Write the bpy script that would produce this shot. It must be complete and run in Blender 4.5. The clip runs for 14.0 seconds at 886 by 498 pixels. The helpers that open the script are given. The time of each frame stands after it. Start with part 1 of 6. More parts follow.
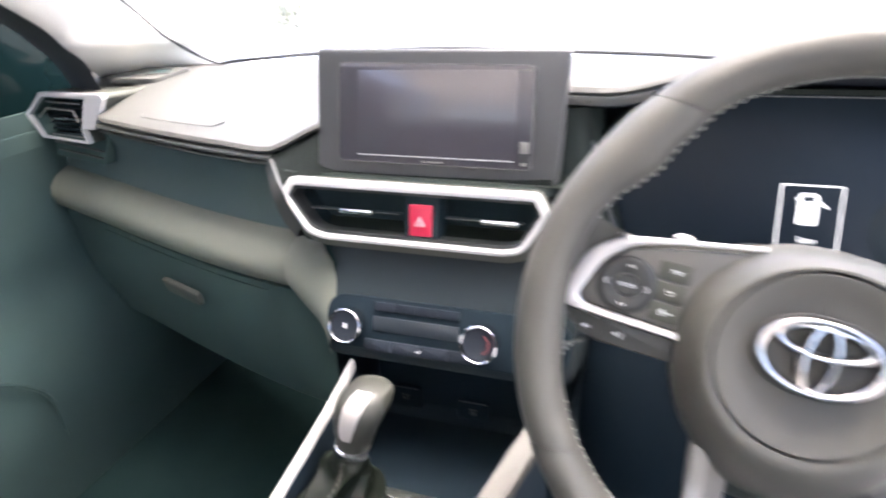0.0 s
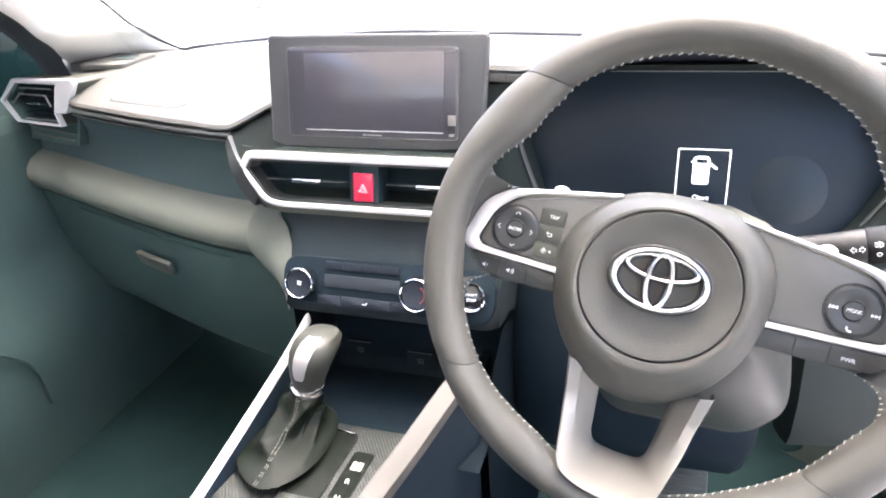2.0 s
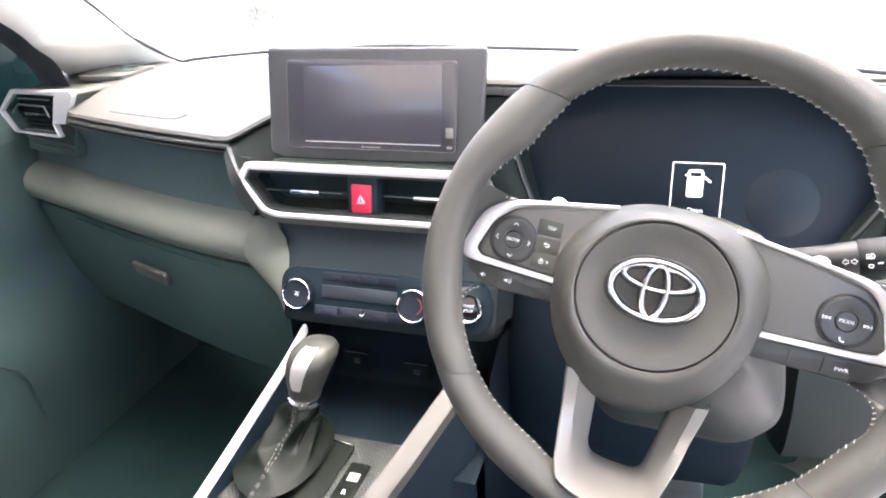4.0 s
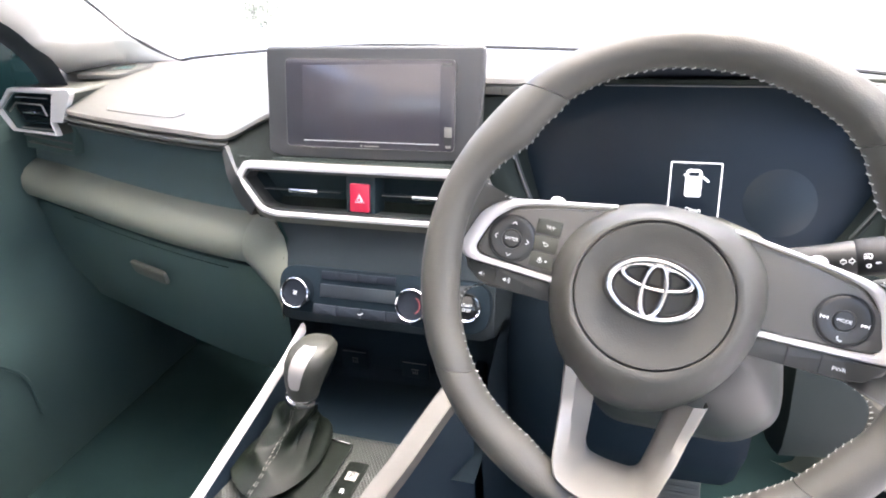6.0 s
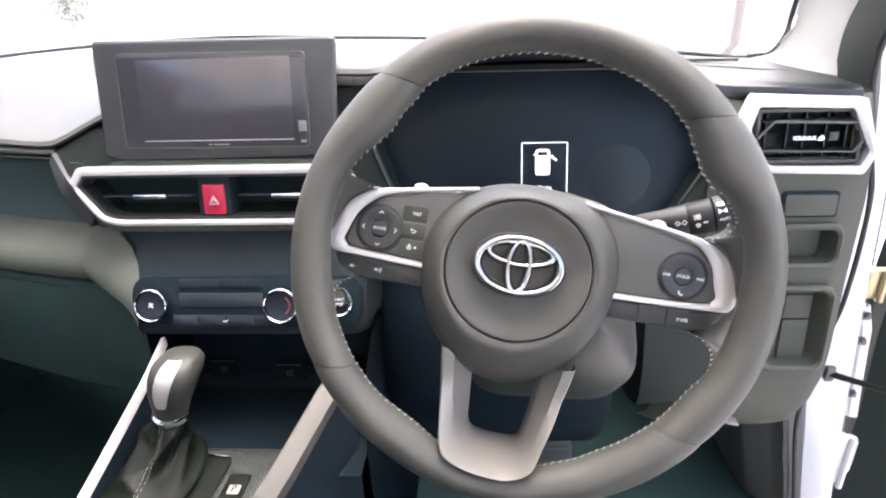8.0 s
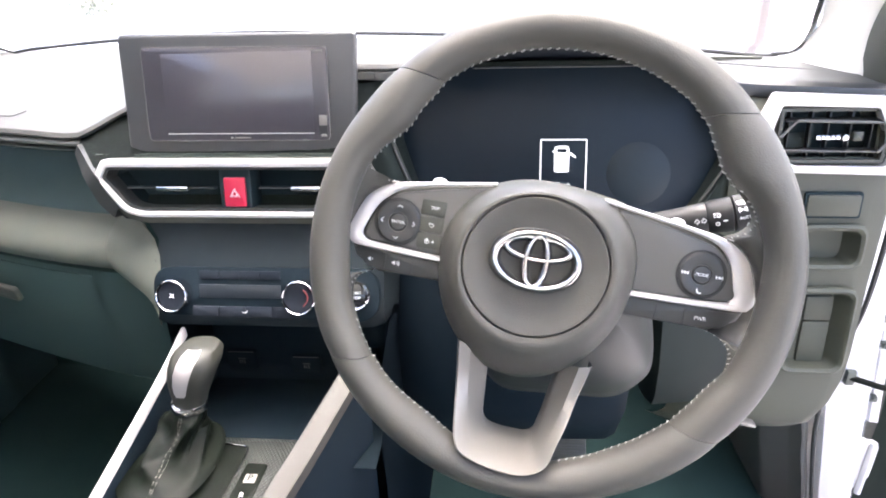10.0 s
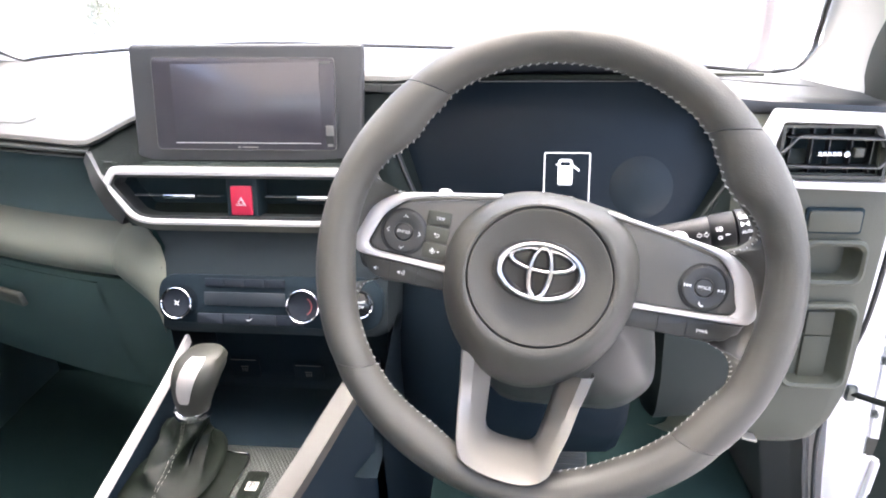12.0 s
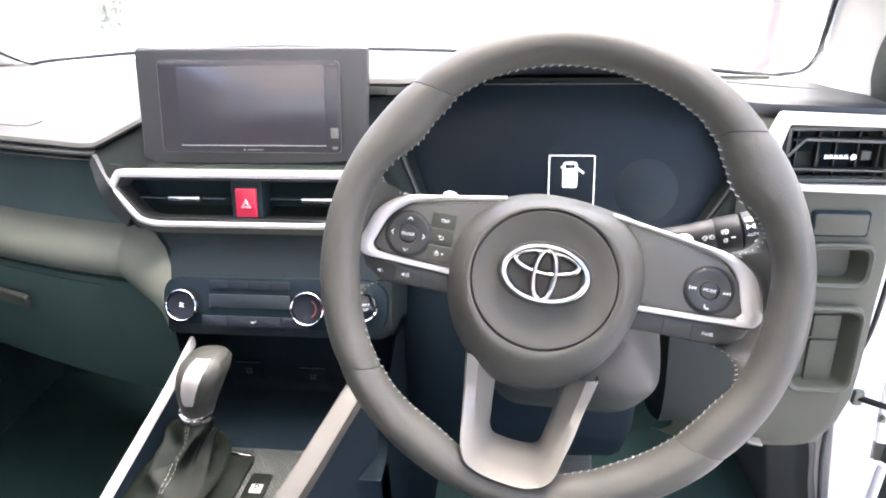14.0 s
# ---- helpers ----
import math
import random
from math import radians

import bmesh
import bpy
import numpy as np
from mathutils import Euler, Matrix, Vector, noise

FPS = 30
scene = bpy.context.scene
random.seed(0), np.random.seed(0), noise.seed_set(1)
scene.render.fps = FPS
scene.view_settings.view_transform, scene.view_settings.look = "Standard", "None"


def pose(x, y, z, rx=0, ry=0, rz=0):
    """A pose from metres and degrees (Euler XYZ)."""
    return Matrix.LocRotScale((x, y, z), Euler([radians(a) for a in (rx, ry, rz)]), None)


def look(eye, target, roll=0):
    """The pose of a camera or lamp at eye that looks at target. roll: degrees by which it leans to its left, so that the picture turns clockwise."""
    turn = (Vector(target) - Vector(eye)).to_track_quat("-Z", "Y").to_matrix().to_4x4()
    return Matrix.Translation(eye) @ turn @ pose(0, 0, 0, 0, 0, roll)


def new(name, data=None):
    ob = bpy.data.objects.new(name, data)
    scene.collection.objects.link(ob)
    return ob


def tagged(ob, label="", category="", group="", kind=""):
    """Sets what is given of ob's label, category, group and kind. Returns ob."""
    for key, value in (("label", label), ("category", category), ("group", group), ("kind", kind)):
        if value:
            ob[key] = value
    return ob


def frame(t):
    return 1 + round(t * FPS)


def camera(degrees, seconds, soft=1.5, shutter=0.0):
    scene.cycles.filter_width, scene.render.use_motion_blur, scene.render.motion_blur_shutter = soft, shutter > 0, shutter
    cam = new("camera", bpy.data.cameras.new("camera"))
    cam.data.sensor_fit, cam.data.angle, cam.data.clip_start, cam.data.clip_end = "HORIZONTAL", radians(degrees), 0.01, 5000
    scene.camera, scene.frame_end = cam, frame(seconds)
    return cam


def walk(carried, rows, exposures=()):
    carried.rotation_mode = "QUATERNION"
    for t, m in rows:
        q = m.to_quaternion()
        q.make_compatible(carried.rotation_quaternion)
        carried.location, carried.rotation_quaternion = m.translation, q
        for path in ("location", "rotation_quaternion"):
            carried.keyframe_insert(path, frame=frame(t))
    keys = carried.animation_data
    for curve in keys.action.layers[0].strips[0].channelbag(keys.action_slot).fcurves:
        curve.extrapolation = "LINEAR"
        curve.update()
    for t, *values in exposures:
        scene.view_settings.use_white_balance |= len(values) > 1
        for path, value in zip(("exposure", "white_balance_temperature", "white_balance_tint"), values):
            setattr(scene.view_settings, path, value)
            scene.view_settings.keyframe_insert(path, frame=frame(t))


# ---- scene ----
cam = camera(69.0, 14.0, soft=1.9, shutter=0.8)
PATH = [
    (0, (-0.096, -0.353, 1.171), (-0.719, 1.354, 0.336), -3.0),
    (0.5, (-0.036, -0.392, 1.186), (-0.588, 1.322, 0.315), -4.1),
    (1, (-0.021, -0.414, 1.185), (-0.597, 1.286, 0.302), -4.7),
    (1.5, (-0.024, -0.416, 1.184), (-0.599, 1.274, 0.281), -4.0),
    (2, (-0.023, -0.42, 1.183), (-0.591, 1.281, 0.297), -3.6),
    (2.5, (-0.022, -0.423, 1.185), (-0.578, 1.292, 0.317), -3.7),
    (3, (-0.023, -0.425, 1.184), (-0.582, 1.298, 0.336), -3.2),
    (5.5, (-0.025, -0.427, 1.183), (-0.575, 1.297, 0.332), -3.0),
    (6, (-0.025, -0.427, 1.183), (-0.573, 1.298, 0.332), -2.9),
    (6.5, (-0.025, -0.427, 1.183), (-0.562, 1.304, 0.338), -2.8),
    (7, (-0.034, -0.432, 1.182), (-0.332, 1.365, 0.357), -1.5),
    (7.5, (-0.033, -0.43, 1.185), (-0.135, 1.387, 0.356), -1.7),
    (8, (-0.031, -0.43, 1.183), (-0.156, 1.355, 0.29), -2.1),
    (8.5, (-0.03, -0.432, 1.182), (-0.192, 1.345, 0.278), -2.5),
    (9, (-0.03, -0.432, 1.181), (-0.203, 1.342, 0.274), -2.4),
    (11.5, (-0.034, -0.438, 1.183), (-0.212, 1.354, 0.314), -1.4),
    (12, (-0.034, -0.439, 1.183), (-0.215, 1.356, 0.318), -1.3),
    (12.5, (-0.034, -0.438, 1.183), (-0.217, 1.355, 0.317), -1.2),
    (13, (-0.034, -0.438, 1.183), (-0.219, 1.356, 0.319), -1.3),
    (13.5, (-0.034, -0.439, 1.183), (-0.226, 1.358, 0.327), -1.4),
    (14, (-0.034, -0.439, 1.182), (-0.229, 1.359, 0.327), -1.4),
]
STOPS = 3.1
LIGHT = [(0, 0.18), (0.5, 0.08), (1.0, 0.18), (2.0, 0.48), (2.5, 0.46), (3.0, 0.38), (5.5, 0.32), (6.5, 0.28), (7.0, 0.28), (7.5, -0.2), (8.0, -0.2), (9.0, 0.16), (14, 0.17)]
walk(cam, [(t, look(eye, target, roll)) for t, eye, target, roll in PATH], [(t, STOPS + d, 6480 - 6 * t, 15) for t, d in LIGHT])

# ---- daylight ----
world = bpy.data.worlds.new("daylight")
scene.world = world
world.use_nodes = True
sky = world.node_tree.nodes.new("ShaderNodeTexSky")
sky.sky_type, sky.sun_disc = "NISHITA", False
sky.sun_elevation, sky.sun_rotation = radians(72), radians(30)
sky.air_density, sky.dust_density, sky.ozone_density = 0.8, 4.5, 0.3
world.node_tree.links.new(sky.outputs[0], world.node_tree.nodes["Background"].inputs[0])
world.node_tree.nodes["Background"].inputs[1].default_value = 0.15
sun = new("sun", bpy.data.lights.new("sun", "SUN"))
sun.data.energy, sun.data.angle, sun.data.color = 0.75, radians(60), (1.0, 0.96, 0.90)
sun.matrix_world = look((0, 0, 0), (-0.16, -0.28, -1.0))

# ---- building helpers ----
def material(name, colour, rough=0.5, metal=0.0, grain=0.0, grain_size=900.0, stain=0.0, stain_size=9.0, coat=0.0, spec=0.5, emit=None, strength=0.0, rough_var=0.0):
    """A surface with fine relief (grain), blotches of tone (stain) and uneven gloss."""
    m = bpy.data.materials.new(name)
    m.use_nodes = True
    n, l = m.node_tree.nodes, m.node_tree.links
    b = n["Principled BSDF"]
    b.inputs["Base Color"].default_value = (*colour, 1)
    b.inputs["Roughness"].default_value = rough
    b.inputs["Metallic"].default_value = metal
    b.inputs["Specular IOR Level"].default_value = spec
    b.inputs["Coat Weight"].default_value = coat
    where = n.new("ShaderNodeTexCoord")
    if stain or rough_var:
        big = n.new("ShaderNodeTexNoise")
        big.inputs["Scale"].default_value, big.inputs["Detail"].default_value = stain_size, 5
        l.new(where.outputs["Object"], big.inputs["Vector"])
        if stain:
            mix = n.new("ShaderNodeMix")
            mix.data_type = "RGBA"
            mix.inputs[6].default_value = (*[c * (1 - stain) for c in colour], 1)
            mix.inputs[7].default_value = (*[min(1, c * (1 + stain)) for c in colour], 1)
            l.new(big.outputs[0], mix.inputs[0])
            l.new(mix.outputs[2], b.inputs["Base Color"])
        if rough_var:
            span = n.new("ShaderNodeMapRange")
            span.inputs[3].default_value, span.inputs[4].default_value = max(0.02, rough - rough_var), min(1, rough + rough_var)
            l.new(big.outputs[0], span.inputs[0])
            l.new(span.outputs[0], b.inputs["Roughness"])
    if grain:
        fine = n.new("ShaderNodeTexVoronoi")
        fine.inputs["Scale"].default_value = grain_size
        l.new(where.outputs["Object"], fine.inputs["Vector"])
        bump = n.new("ShaderNodeBump")
        bump.inputs["Strength"].default_value, bump.inputs["Distance"].default_value = grain, 0.0006
        l.new(fine.outputs[0], bump.inputs["Height"])
        l.new(bump.outputs[0], b.inputs["Normal"])
    if emit:
        b.inputs["Emission Color"].default_value, b.inputs["Emission Strength"].default_value = (*emit, 1), strength
    return m


def glass(name, tint=(1, 1, 1), rough=0.0):
    m = bpy.data.materials.new(name)
    m.use_nodes = True
    b = m.node_tree.nodes["Principled BSDF"]
    b.inputs["Base Color"].default_value = (*tint, 1)
    b.inputs["Transmission Weight"].default_value, b.inputs["Roughness"].default_value, b.inputs["IOR"].default_value = 1, rough, 1.45
    return m


def part(name, bm, mat, parent=None, label="", m=None, smooth=True):
    """One bmesh as one mesh object, under a thing or a part, in its parent's frame."""
    bmesh.ops.recalc_face_normals(bm, faces=bm.faces)
    me = bpy.data.meshes.new(name)
    bm.to_mesh(me)
    bm.free()
    me.materials.append(mat)
    if smooth:
        me.shade_smooth()
        me.set_sharp_from_angle(angle=radians(38))
    ob = new(name, me)
    if parent:
        ob.parent = parent
    if m is not None:
        ob.matrix_local = m
    return tagged(ob, label)


def thing(name, label, category, m=None, group="", kind=""):
    ob = new(name)
    ob.empty_display_size = 0.05
    if m is not None:
        ob.matrix_world = m
    return tagged(ob, label, category, group, kind)


def facing(x, y, z, slope=0.0):
    """A frame on a panel: its x to the car's right, its y up along the panel, its z out of it to the driver. slope: metres that it leans ahead for each metre up."""
    k = math.hypot(1, slope)
    return Matrix(((1, 0, 0, x), (0, slope / k, -1 / k, y), (0, 1 / k, slope / k, z), (0, 0, 0, 1)))


def slab(bm, points, z0, z1, bevel=0.0, seg=2):
    """A plate with an outline in the x-y plane, from z0 to z1, its edges rounded."""
    low = [bm.verts.new((x, y, z0)) for x, y in points]
    face = bm.faces.new(low)
    got = bmesh.ops.extrude_face_region(bm, geom=[face])
    top = [g for g in got["geom"] if isinstance(g, bmesh.types.BMVert)]
    bmesh.ops.translate(bm, verts=top, vec=(0, 0, z1 - z0))
    if bevel:
        edges = {e for v in top for e in v.link_edges if all(w in top for w in e.verts)}
        bmesh.ops.bevel(bm, geom=list(edges), offset=bevel, segments=seg, affect="EDGES", profile=0.5)
    return bm


def rounded(points, r, seg=5):
    """An outline with its corners rounded; r: one radius, or one for each corner."""
    out, n = [], len(points)
    rs = r if isinstance(r, (list, tuple)) else [r] * n
    for i in range(n):
        p, a, b = Vector(points[i]), Vector(points[i - 1]), Vector(points[(i + 1) % n])
        d1, d2 = (a - p), (b - p)
        k = min(rs[i], d1.length * 0.49, d2.length * 0.49)
        if k < 1e-5:
            out.append(tuple(p))
            continue
        s, e = p + d1.normalized() * k, p + d2.normalized() * k
        for j in range(seg + 1):
            t = j / seg
            out.append(tuple(s * (1 - t) ** 2 + p * 2 * t * (1 - t) + e * t * t))
    return out


def rect(w, h, x=0.0, y=0.0):
    return [(x - w / 2, y - h / 2), (x + w / 2, y - h / 2), (x + w / 2, y + h / 2), (x - w / 2, y + h / 2)]


def band(bm, outer, inner, z0, z1, crown=0.0):
    """A frame between two outlines of as many points each, from z0 up to z1, its face crowned."""
    n = len(outer)
    mid = [((a[0] + b[0]) / 2, (a[1] + b[1]) / 2) for a, b in zip(outer, inner)]
    rings = []
    for pts, z in ((outer, z0), (outer, z1), (mid, z1 + crown), (inner, z1), (inner, z0)):
        rings.append([bm.verts.new((x, y, z)) for x, y in pts])
    for a, b in zip(rings, rings[1:]):
        for i in range(n):
            bm.faces.new((a[i], a[(i + 1) % n], b[(i + 1) % n], b[i]))
    return bm


def inset(points, d):
    """The outline moved inwards by d (for outlines that go round against the clock)."""
    out, n = [], len(points)
    for i in range(n):
        p, a, b = Vector(points[i]), Vector(points[i - 1]), Vector(points[(i + 1) % n])
        t1, t2 = (p - a), (b - p)
        t1 = t1.normalized() if t1.length > 1e-7 else t2.normalized()
        t2 = t2.normalized() if t2.length > 1e-7 else t1
        nrm = Vector((-t1.y - t2.y, t1.x + t2.x))
        nrm = nrm.normalized() if nrm.length > 1e-6 else Vector((-t1.y, t1.x))
        k = max(0.4, nrm.dot(Vector((-t1.y, t1.x))))
        out.append(tuple(p + nrm * d / k))
    return out


def lathe(bm, profile, n=64, x=0.0, y=0.0, sx=1.0, sy=1.0):
    """A turned form: a profile of (radius, z), round the z axis."""
    rings = []
    for r, z in profile:
        if r < 1e-6:
            rings.append([bm.verts.new((x, y, z))] * n)
        else:
            rings.append([bm.verts.new((x + sx * r * math.cos(2 * math.pi * i / n), y + sy * r * math.sin(2 * math.pi * i / n), z)) for i in range(n)])
    for a, b in zip(rings, rings[1:]):
        for i in range(n):
            j = (i + 1) % n
            vs = []
            for v in (a[i], a[j], b[j], b[i]):
                if v not in vs:
                    vs.append(v)
            if len(vs) > 2:
                bm.faces.new(vs)
    return bm


def smooth_line(points, per=8):
    """A curve through points (Catmull-Rom)."""
    p = [Vector(q) for q in points]
    p = [2 * p[0] - p[1]] + p + [2 * p[-1] - p[-2]]
    out = []
    for i in range(1, len(p) - 2):
        a, b, c, d = p[i - 1 : i + 3]
        for j in range(per):
            t = j / per
            out.append(0.5 * (2 * b + (c - a) * t + (2 * a - 5 * b + 4 * c - d) * t * t + (3 * b - a - 3 * c + d) * t**3))
    return out + [p[-2]]


def tube(bm, points, r, n=10, flat=1.0, up=(0, 0, 1), radii=None, closed=False):
    """A rod along points; flat: its height by its width."""
    pts = [Vector(q) for q in points]
    rings, m = [], len(pts)
    for i, p in enumerate(pts):
        d = (pts[(i + 1) % m] - pts[i - 1]) if closed else (pts[min(i + 1, m - 1)] - pts[max(i - 1, 0)])
        d.normalize()
        s = d.cross(Vector(up))
        s = s.normalized() if s.length > 1e-5 else Vector((1, 0, 0))
        u = s.cross(d)
        k = radii[i] if radii else r
        rings.append([bm.verts.new(p + s * k * math.cos(2 * math.pi * j / n) + u * k * flat * math.sin(2 * math.pi * j / n)) for j in range(n)])
    pairs = list(zip(rings, rings[1:])) + ([(rings[-1], rings[0])] if closed else [])
    for a, b in pairs:
        for j in range(n):
            bm.faces.new((a[j], a[(j + 1) % n], b[(j + 1) % n], b[j]))
    if not closed:
        bm.faces.new(rings[0])
        bm.faces.new(rings[-1])
    return bm


def loft(bm, sections, closed=False, caps=False):
    """A skin over sections, each a list of as many points."""
    rings = [[bm.verts.new(p) for p in s] for s in sections]
    for a, b in zip(rings, rings[1:]):
        n = len(a)
        for j in range(n if closed else n - 1):
            bm.faces.new((a[j], a[(j + 1) % n], b[(j + 1) % n], b[j]))
    if caps:
        bm.faces.new(rings[0])
        bm.faces.new(rings[-1])
    return bm


def block(bm, w, d, h, x=0.0, y=0.0, z=0.0, bevel=0.003, seg=2, turn=None):
    """A box with rounded edges about a centre."""
    got = bmesh.ops.create_cube(bm, size=1, matrix=Matrix.Translation((x, y, z)) @ (turn or Matrix()) @ Matrix.Diagonal((w, d, h, 1)))
    if bevel:
        edges = list({e for v in got["verts"] for e in v.link_edges})
        bmesh.ops.bevel(bm, geom=edges, offset=bevel, segments=seg, affect="EDGES", profile=0.5)
    return bm


def lettering(name, text, size, mat, parent, m, label="", align="CENTER"):
    """Words as a thin mesh, in the built-in font."""
    cu = bpy.data.curves.new(name, "FONT")
    cu.body, cu.size, cu.extrude, cu.align_x, cu.align_y = text, size, 0.00015, align, "CENTER"
    tmp = bpy.data.objects.new(name, cu)
    scene.collection.objects.link(tmp)
    me = bpy.data.meshes.new_from_object(tmp.evaluated_get(bpy.context.evaluated_depsgraph_get()))
    bpy.data.objects.remove(tmp)
    me.materials.clear()
    me.materials.append(mat)
    ob = new(name, me)
    ob.parent, ob.matrix_local = parent, m
    return tagged(ob, label)


def at(x, y, z=0.0, rz=0.0):
    return pose(x, y, z, 0, 0, rz)


# ---- materials ----
PLASTIC = material("dash_plastic", (0.050, 0.052, 0.041), 0.55, grain=0.35, grain_size=1400, stain=0.12, rough_var=0.08)
# Teal and lift hold the lens veil over the dark parts.
DARK = material("veiled_dark_plastic", (0.048, 0.079, 0.074), 0.65, spec=0.15, grain=0.25, grain_size=1500, stain=0.15, rough_var=0.06)
PAD = material("soft_dash_skin", (0.065, 0.065, 0.058), 0.5, grain=0.5, grain_size=1100, stain=0.08, rough_var=0.06)
SATIN = material("satin_grey_plastic", (0.082, 0.081, 0.074), 0.42, grain=0.2, grain_size=1600, stain=0.08)
PIANO = material("gloss_black", (0.012, 0.013, 0.015), 0.12, coat=0.5, stain=0.2, rough_var=0.03)
LEATHER = material("wheel_leather", (0.0555, 0.0545, 0.0472), 0.47, spec=0.38, grain=0.16, grain_size=900, stain=0.12, stain_size=14, rough_var=0.07)
VINYL = material("boot_vinyl", (0.0030, 0.0048, 0.0030), 0.5, spec=0.14, grain=0.25, grain_size=800, stain=0.15)
SILVER = material("silver_paint", (0.52, 0.505, 0.495), 0.36, metal=0.2, grain=0.06, grain_size=2500, stain=0.04, rough_var=0.05)
CHROME = material("chrome", (0.64, 0.64, 0.65), 0.07, metal=1.0, rough_var=0.03, stain=0.02)
BADGE = material("bright_chrome", (0.46, 0.45, 0.45), 0.08, metal=1.0, rough_var=0.04, stain=0.04)
# Lit copy of the knee panel's colour, for its part beside the column.
KNEE_LIT = material("lit_knee_plastic", (0.013, 0.018, 0.016), 0.6, spec=0.15, grain=0.25, grain_size=1500, stain=0.15)
RED = material("red_button", (0.42, 0.018, 0.05), 0.35, stain=0.06, coat=0.3)
THREAD = material("grey_thread", (0.42, 0.42, 0.40), 0.8, stain=0.1)
PRINT = material("white_print", (0.75, 0.76, 0.76), 0.5)
LCD = material("screen_film", (0.050, 0.046, 0.052), 0.16, spec=0.9, stain=0.15, rough_var=0.04)
# Base raised to hold the veil of reflections on the cover.
DIAL = material("dial_cover", (0.0135, 0.0205, 0.0275), 0.4, spec=0.14, stain=0.15, rough_var=0.04)
# Lit copy of the console plastic: light on the roll put into colour.
ROLL_LIT = material("lit_padded_roll_skin", (0.145, 0.154, 0.125), 0.6, spec=0.3, grain=0.5, grain_size=1100, stain=0.08)
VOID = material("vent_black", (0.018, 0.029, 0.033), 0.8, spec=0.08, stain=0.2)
LIT = material("display_white", (0.02, 0.02, 0.02), 0.3, emit=(0.95, 0.97, 1.0), strength=0.32)
OLIVE = material("side_panel_plastic", (0.051, 0.055, 0.038), 0.55, grain=0.35, grain_size=1400, stain=0.1, rough_var=0.08)
STALK = material("stalk_black", (0.012, 0.012, 0.012), 0.5, spec=0.3, stain=0.15)
KEY = material("switch_black", (0.023, 0.024, 0.023), 0.4, stain=0.12, rough_var=0.05)
GRIP = material("knob_grip", (0.022, 0.023, 0.018), 0.52, grain=0.2, stain=0.1)
STRIP = material("pale_grey_strip", (0.085, 0.087, 0.076), 0.5, stain=0.08)
PEWTER = material("satin_pewter", (0.212, 0.203, 0.186), 0.42, metal=0.5, grain=0.06, grain_size=2500, stain=0.04, rough_var=0.05)
RAIL = material("champagne_rail", (0.033, 0.031, 0.027), 0.5, metal=0.2, grain=0.06, grain_size=2500, stain=0.05, rough_var=0.05)
POD = material("pod_plastic", (0.019, 0.025, 0.021), 0.6, spec=0.18, grain=0.25, grain_size=1500, stain=0.12)
# DARK lifted: haze and reflection over the fascia put into its colour.
FASCIA_LIFTED = material("hazed_fascia_plastic", (0.066, 0.098, 0.100), 0.6, spec=0.2, grain=0.25, grain_size=1500, stain=0.15, rough_var=0.06)
# Shaded copy of the roll's plastic: shade below the vents put into colour.
FACE_SHADED = material("shaded_face_plastic", (0.016, 0.022, 0.025), 0.6, spec=0.12, grain=0.25, grain_size=1500, stain=0.12)
HOOD = material("hood_black", (0.016, 0.020, 0.027), 0.6, spec=0.1, grain=0.25, grain_size=1500, stain=0.12)
SWITCH = material("switch_strip_grey", (0.036, 0.037, 0.034), 0.45, grain=0.15, grain_size=1500, stain=0.1, rough_var=0.05)
# Shade and veil in the tray put into colour; the climate panel shares it.
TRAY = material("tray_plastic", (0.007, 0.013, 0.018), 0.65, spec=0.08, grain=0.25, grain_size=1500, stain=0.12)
# Darker copy of POD: shade under the pad's overhang put into colour.
POD_SHADED = material("shaded_pod_plastic", (0.006, 0.008, 0.007), 0.7, spec=0.06, grain=0.3, grain_size=1400, stain=0.12)
# Shade and lens veil of the lower middle put into this blue-black.
SHADE_NAVY = material("shaded_navy_plastic", (0.007, 0.013, 0.019), 0.6, spec=0.12, grain=0.25, grain_size=1500, stain=0.15)
GUN = material("dark_steel", (0.10, 0.11, 0.10), 0.4, metal=0.8, stain=0.2)
GREEN = material("door_lining_plastic", (0.008, 0.014, 0.011), 0.65, spec=0.15, grain=0.25, stain=0.15)
TRIM = material("pillar_cloth", (0.76, 0.73, 0.66), 0.85, grain=0.4, grain_size=1800, stain=0.05)
PAINT = material("white_car_paint", (0.60, 0.59, 0.585), 0.25, coat=0.8, stain=0.02)
RUBBER = material("black_rubber", (0.02, 0.021, 0.021), 0.6, stain=0.2, grain=0.2)
# Lens veil over the footwells put into the carpet's teal.
CARPET = material("veiled_dark_carpet", (0.017, 0.036, 0.035), 0.95, spec=0.05, grain=1.0, grain_size=500, stain=0.25)
STEEL = material("zinc_steel", (0.5, 0.48, 0.44), 0.4, metal=0.9, stain=0.12)
BRASS = material("yellow_zinc", (0.42, 0.35, 0.22), 0.4, metal=0.7, stain=0.15)
CONCRETE = material("concrete", (0.52, 0.51, 0.49), 0.85, grain=0.5, grain_size=60, stain=0.12, stain_size=1.5)
PLASTER = material("pale_plaster", (0.74, 0.73, 0.70), 0.85, stain=0.05, stain_size=2)
WEAVE = material("cross_hatched_panel", (0.016, 0.019, 0.017), 0.45, spec=0.35, stain=0.08)
n, l = WEAVE.node_tree.nodes, WEAVE.node_tree.links
where = n.new("ShaderNodeTexCoord")
total = None
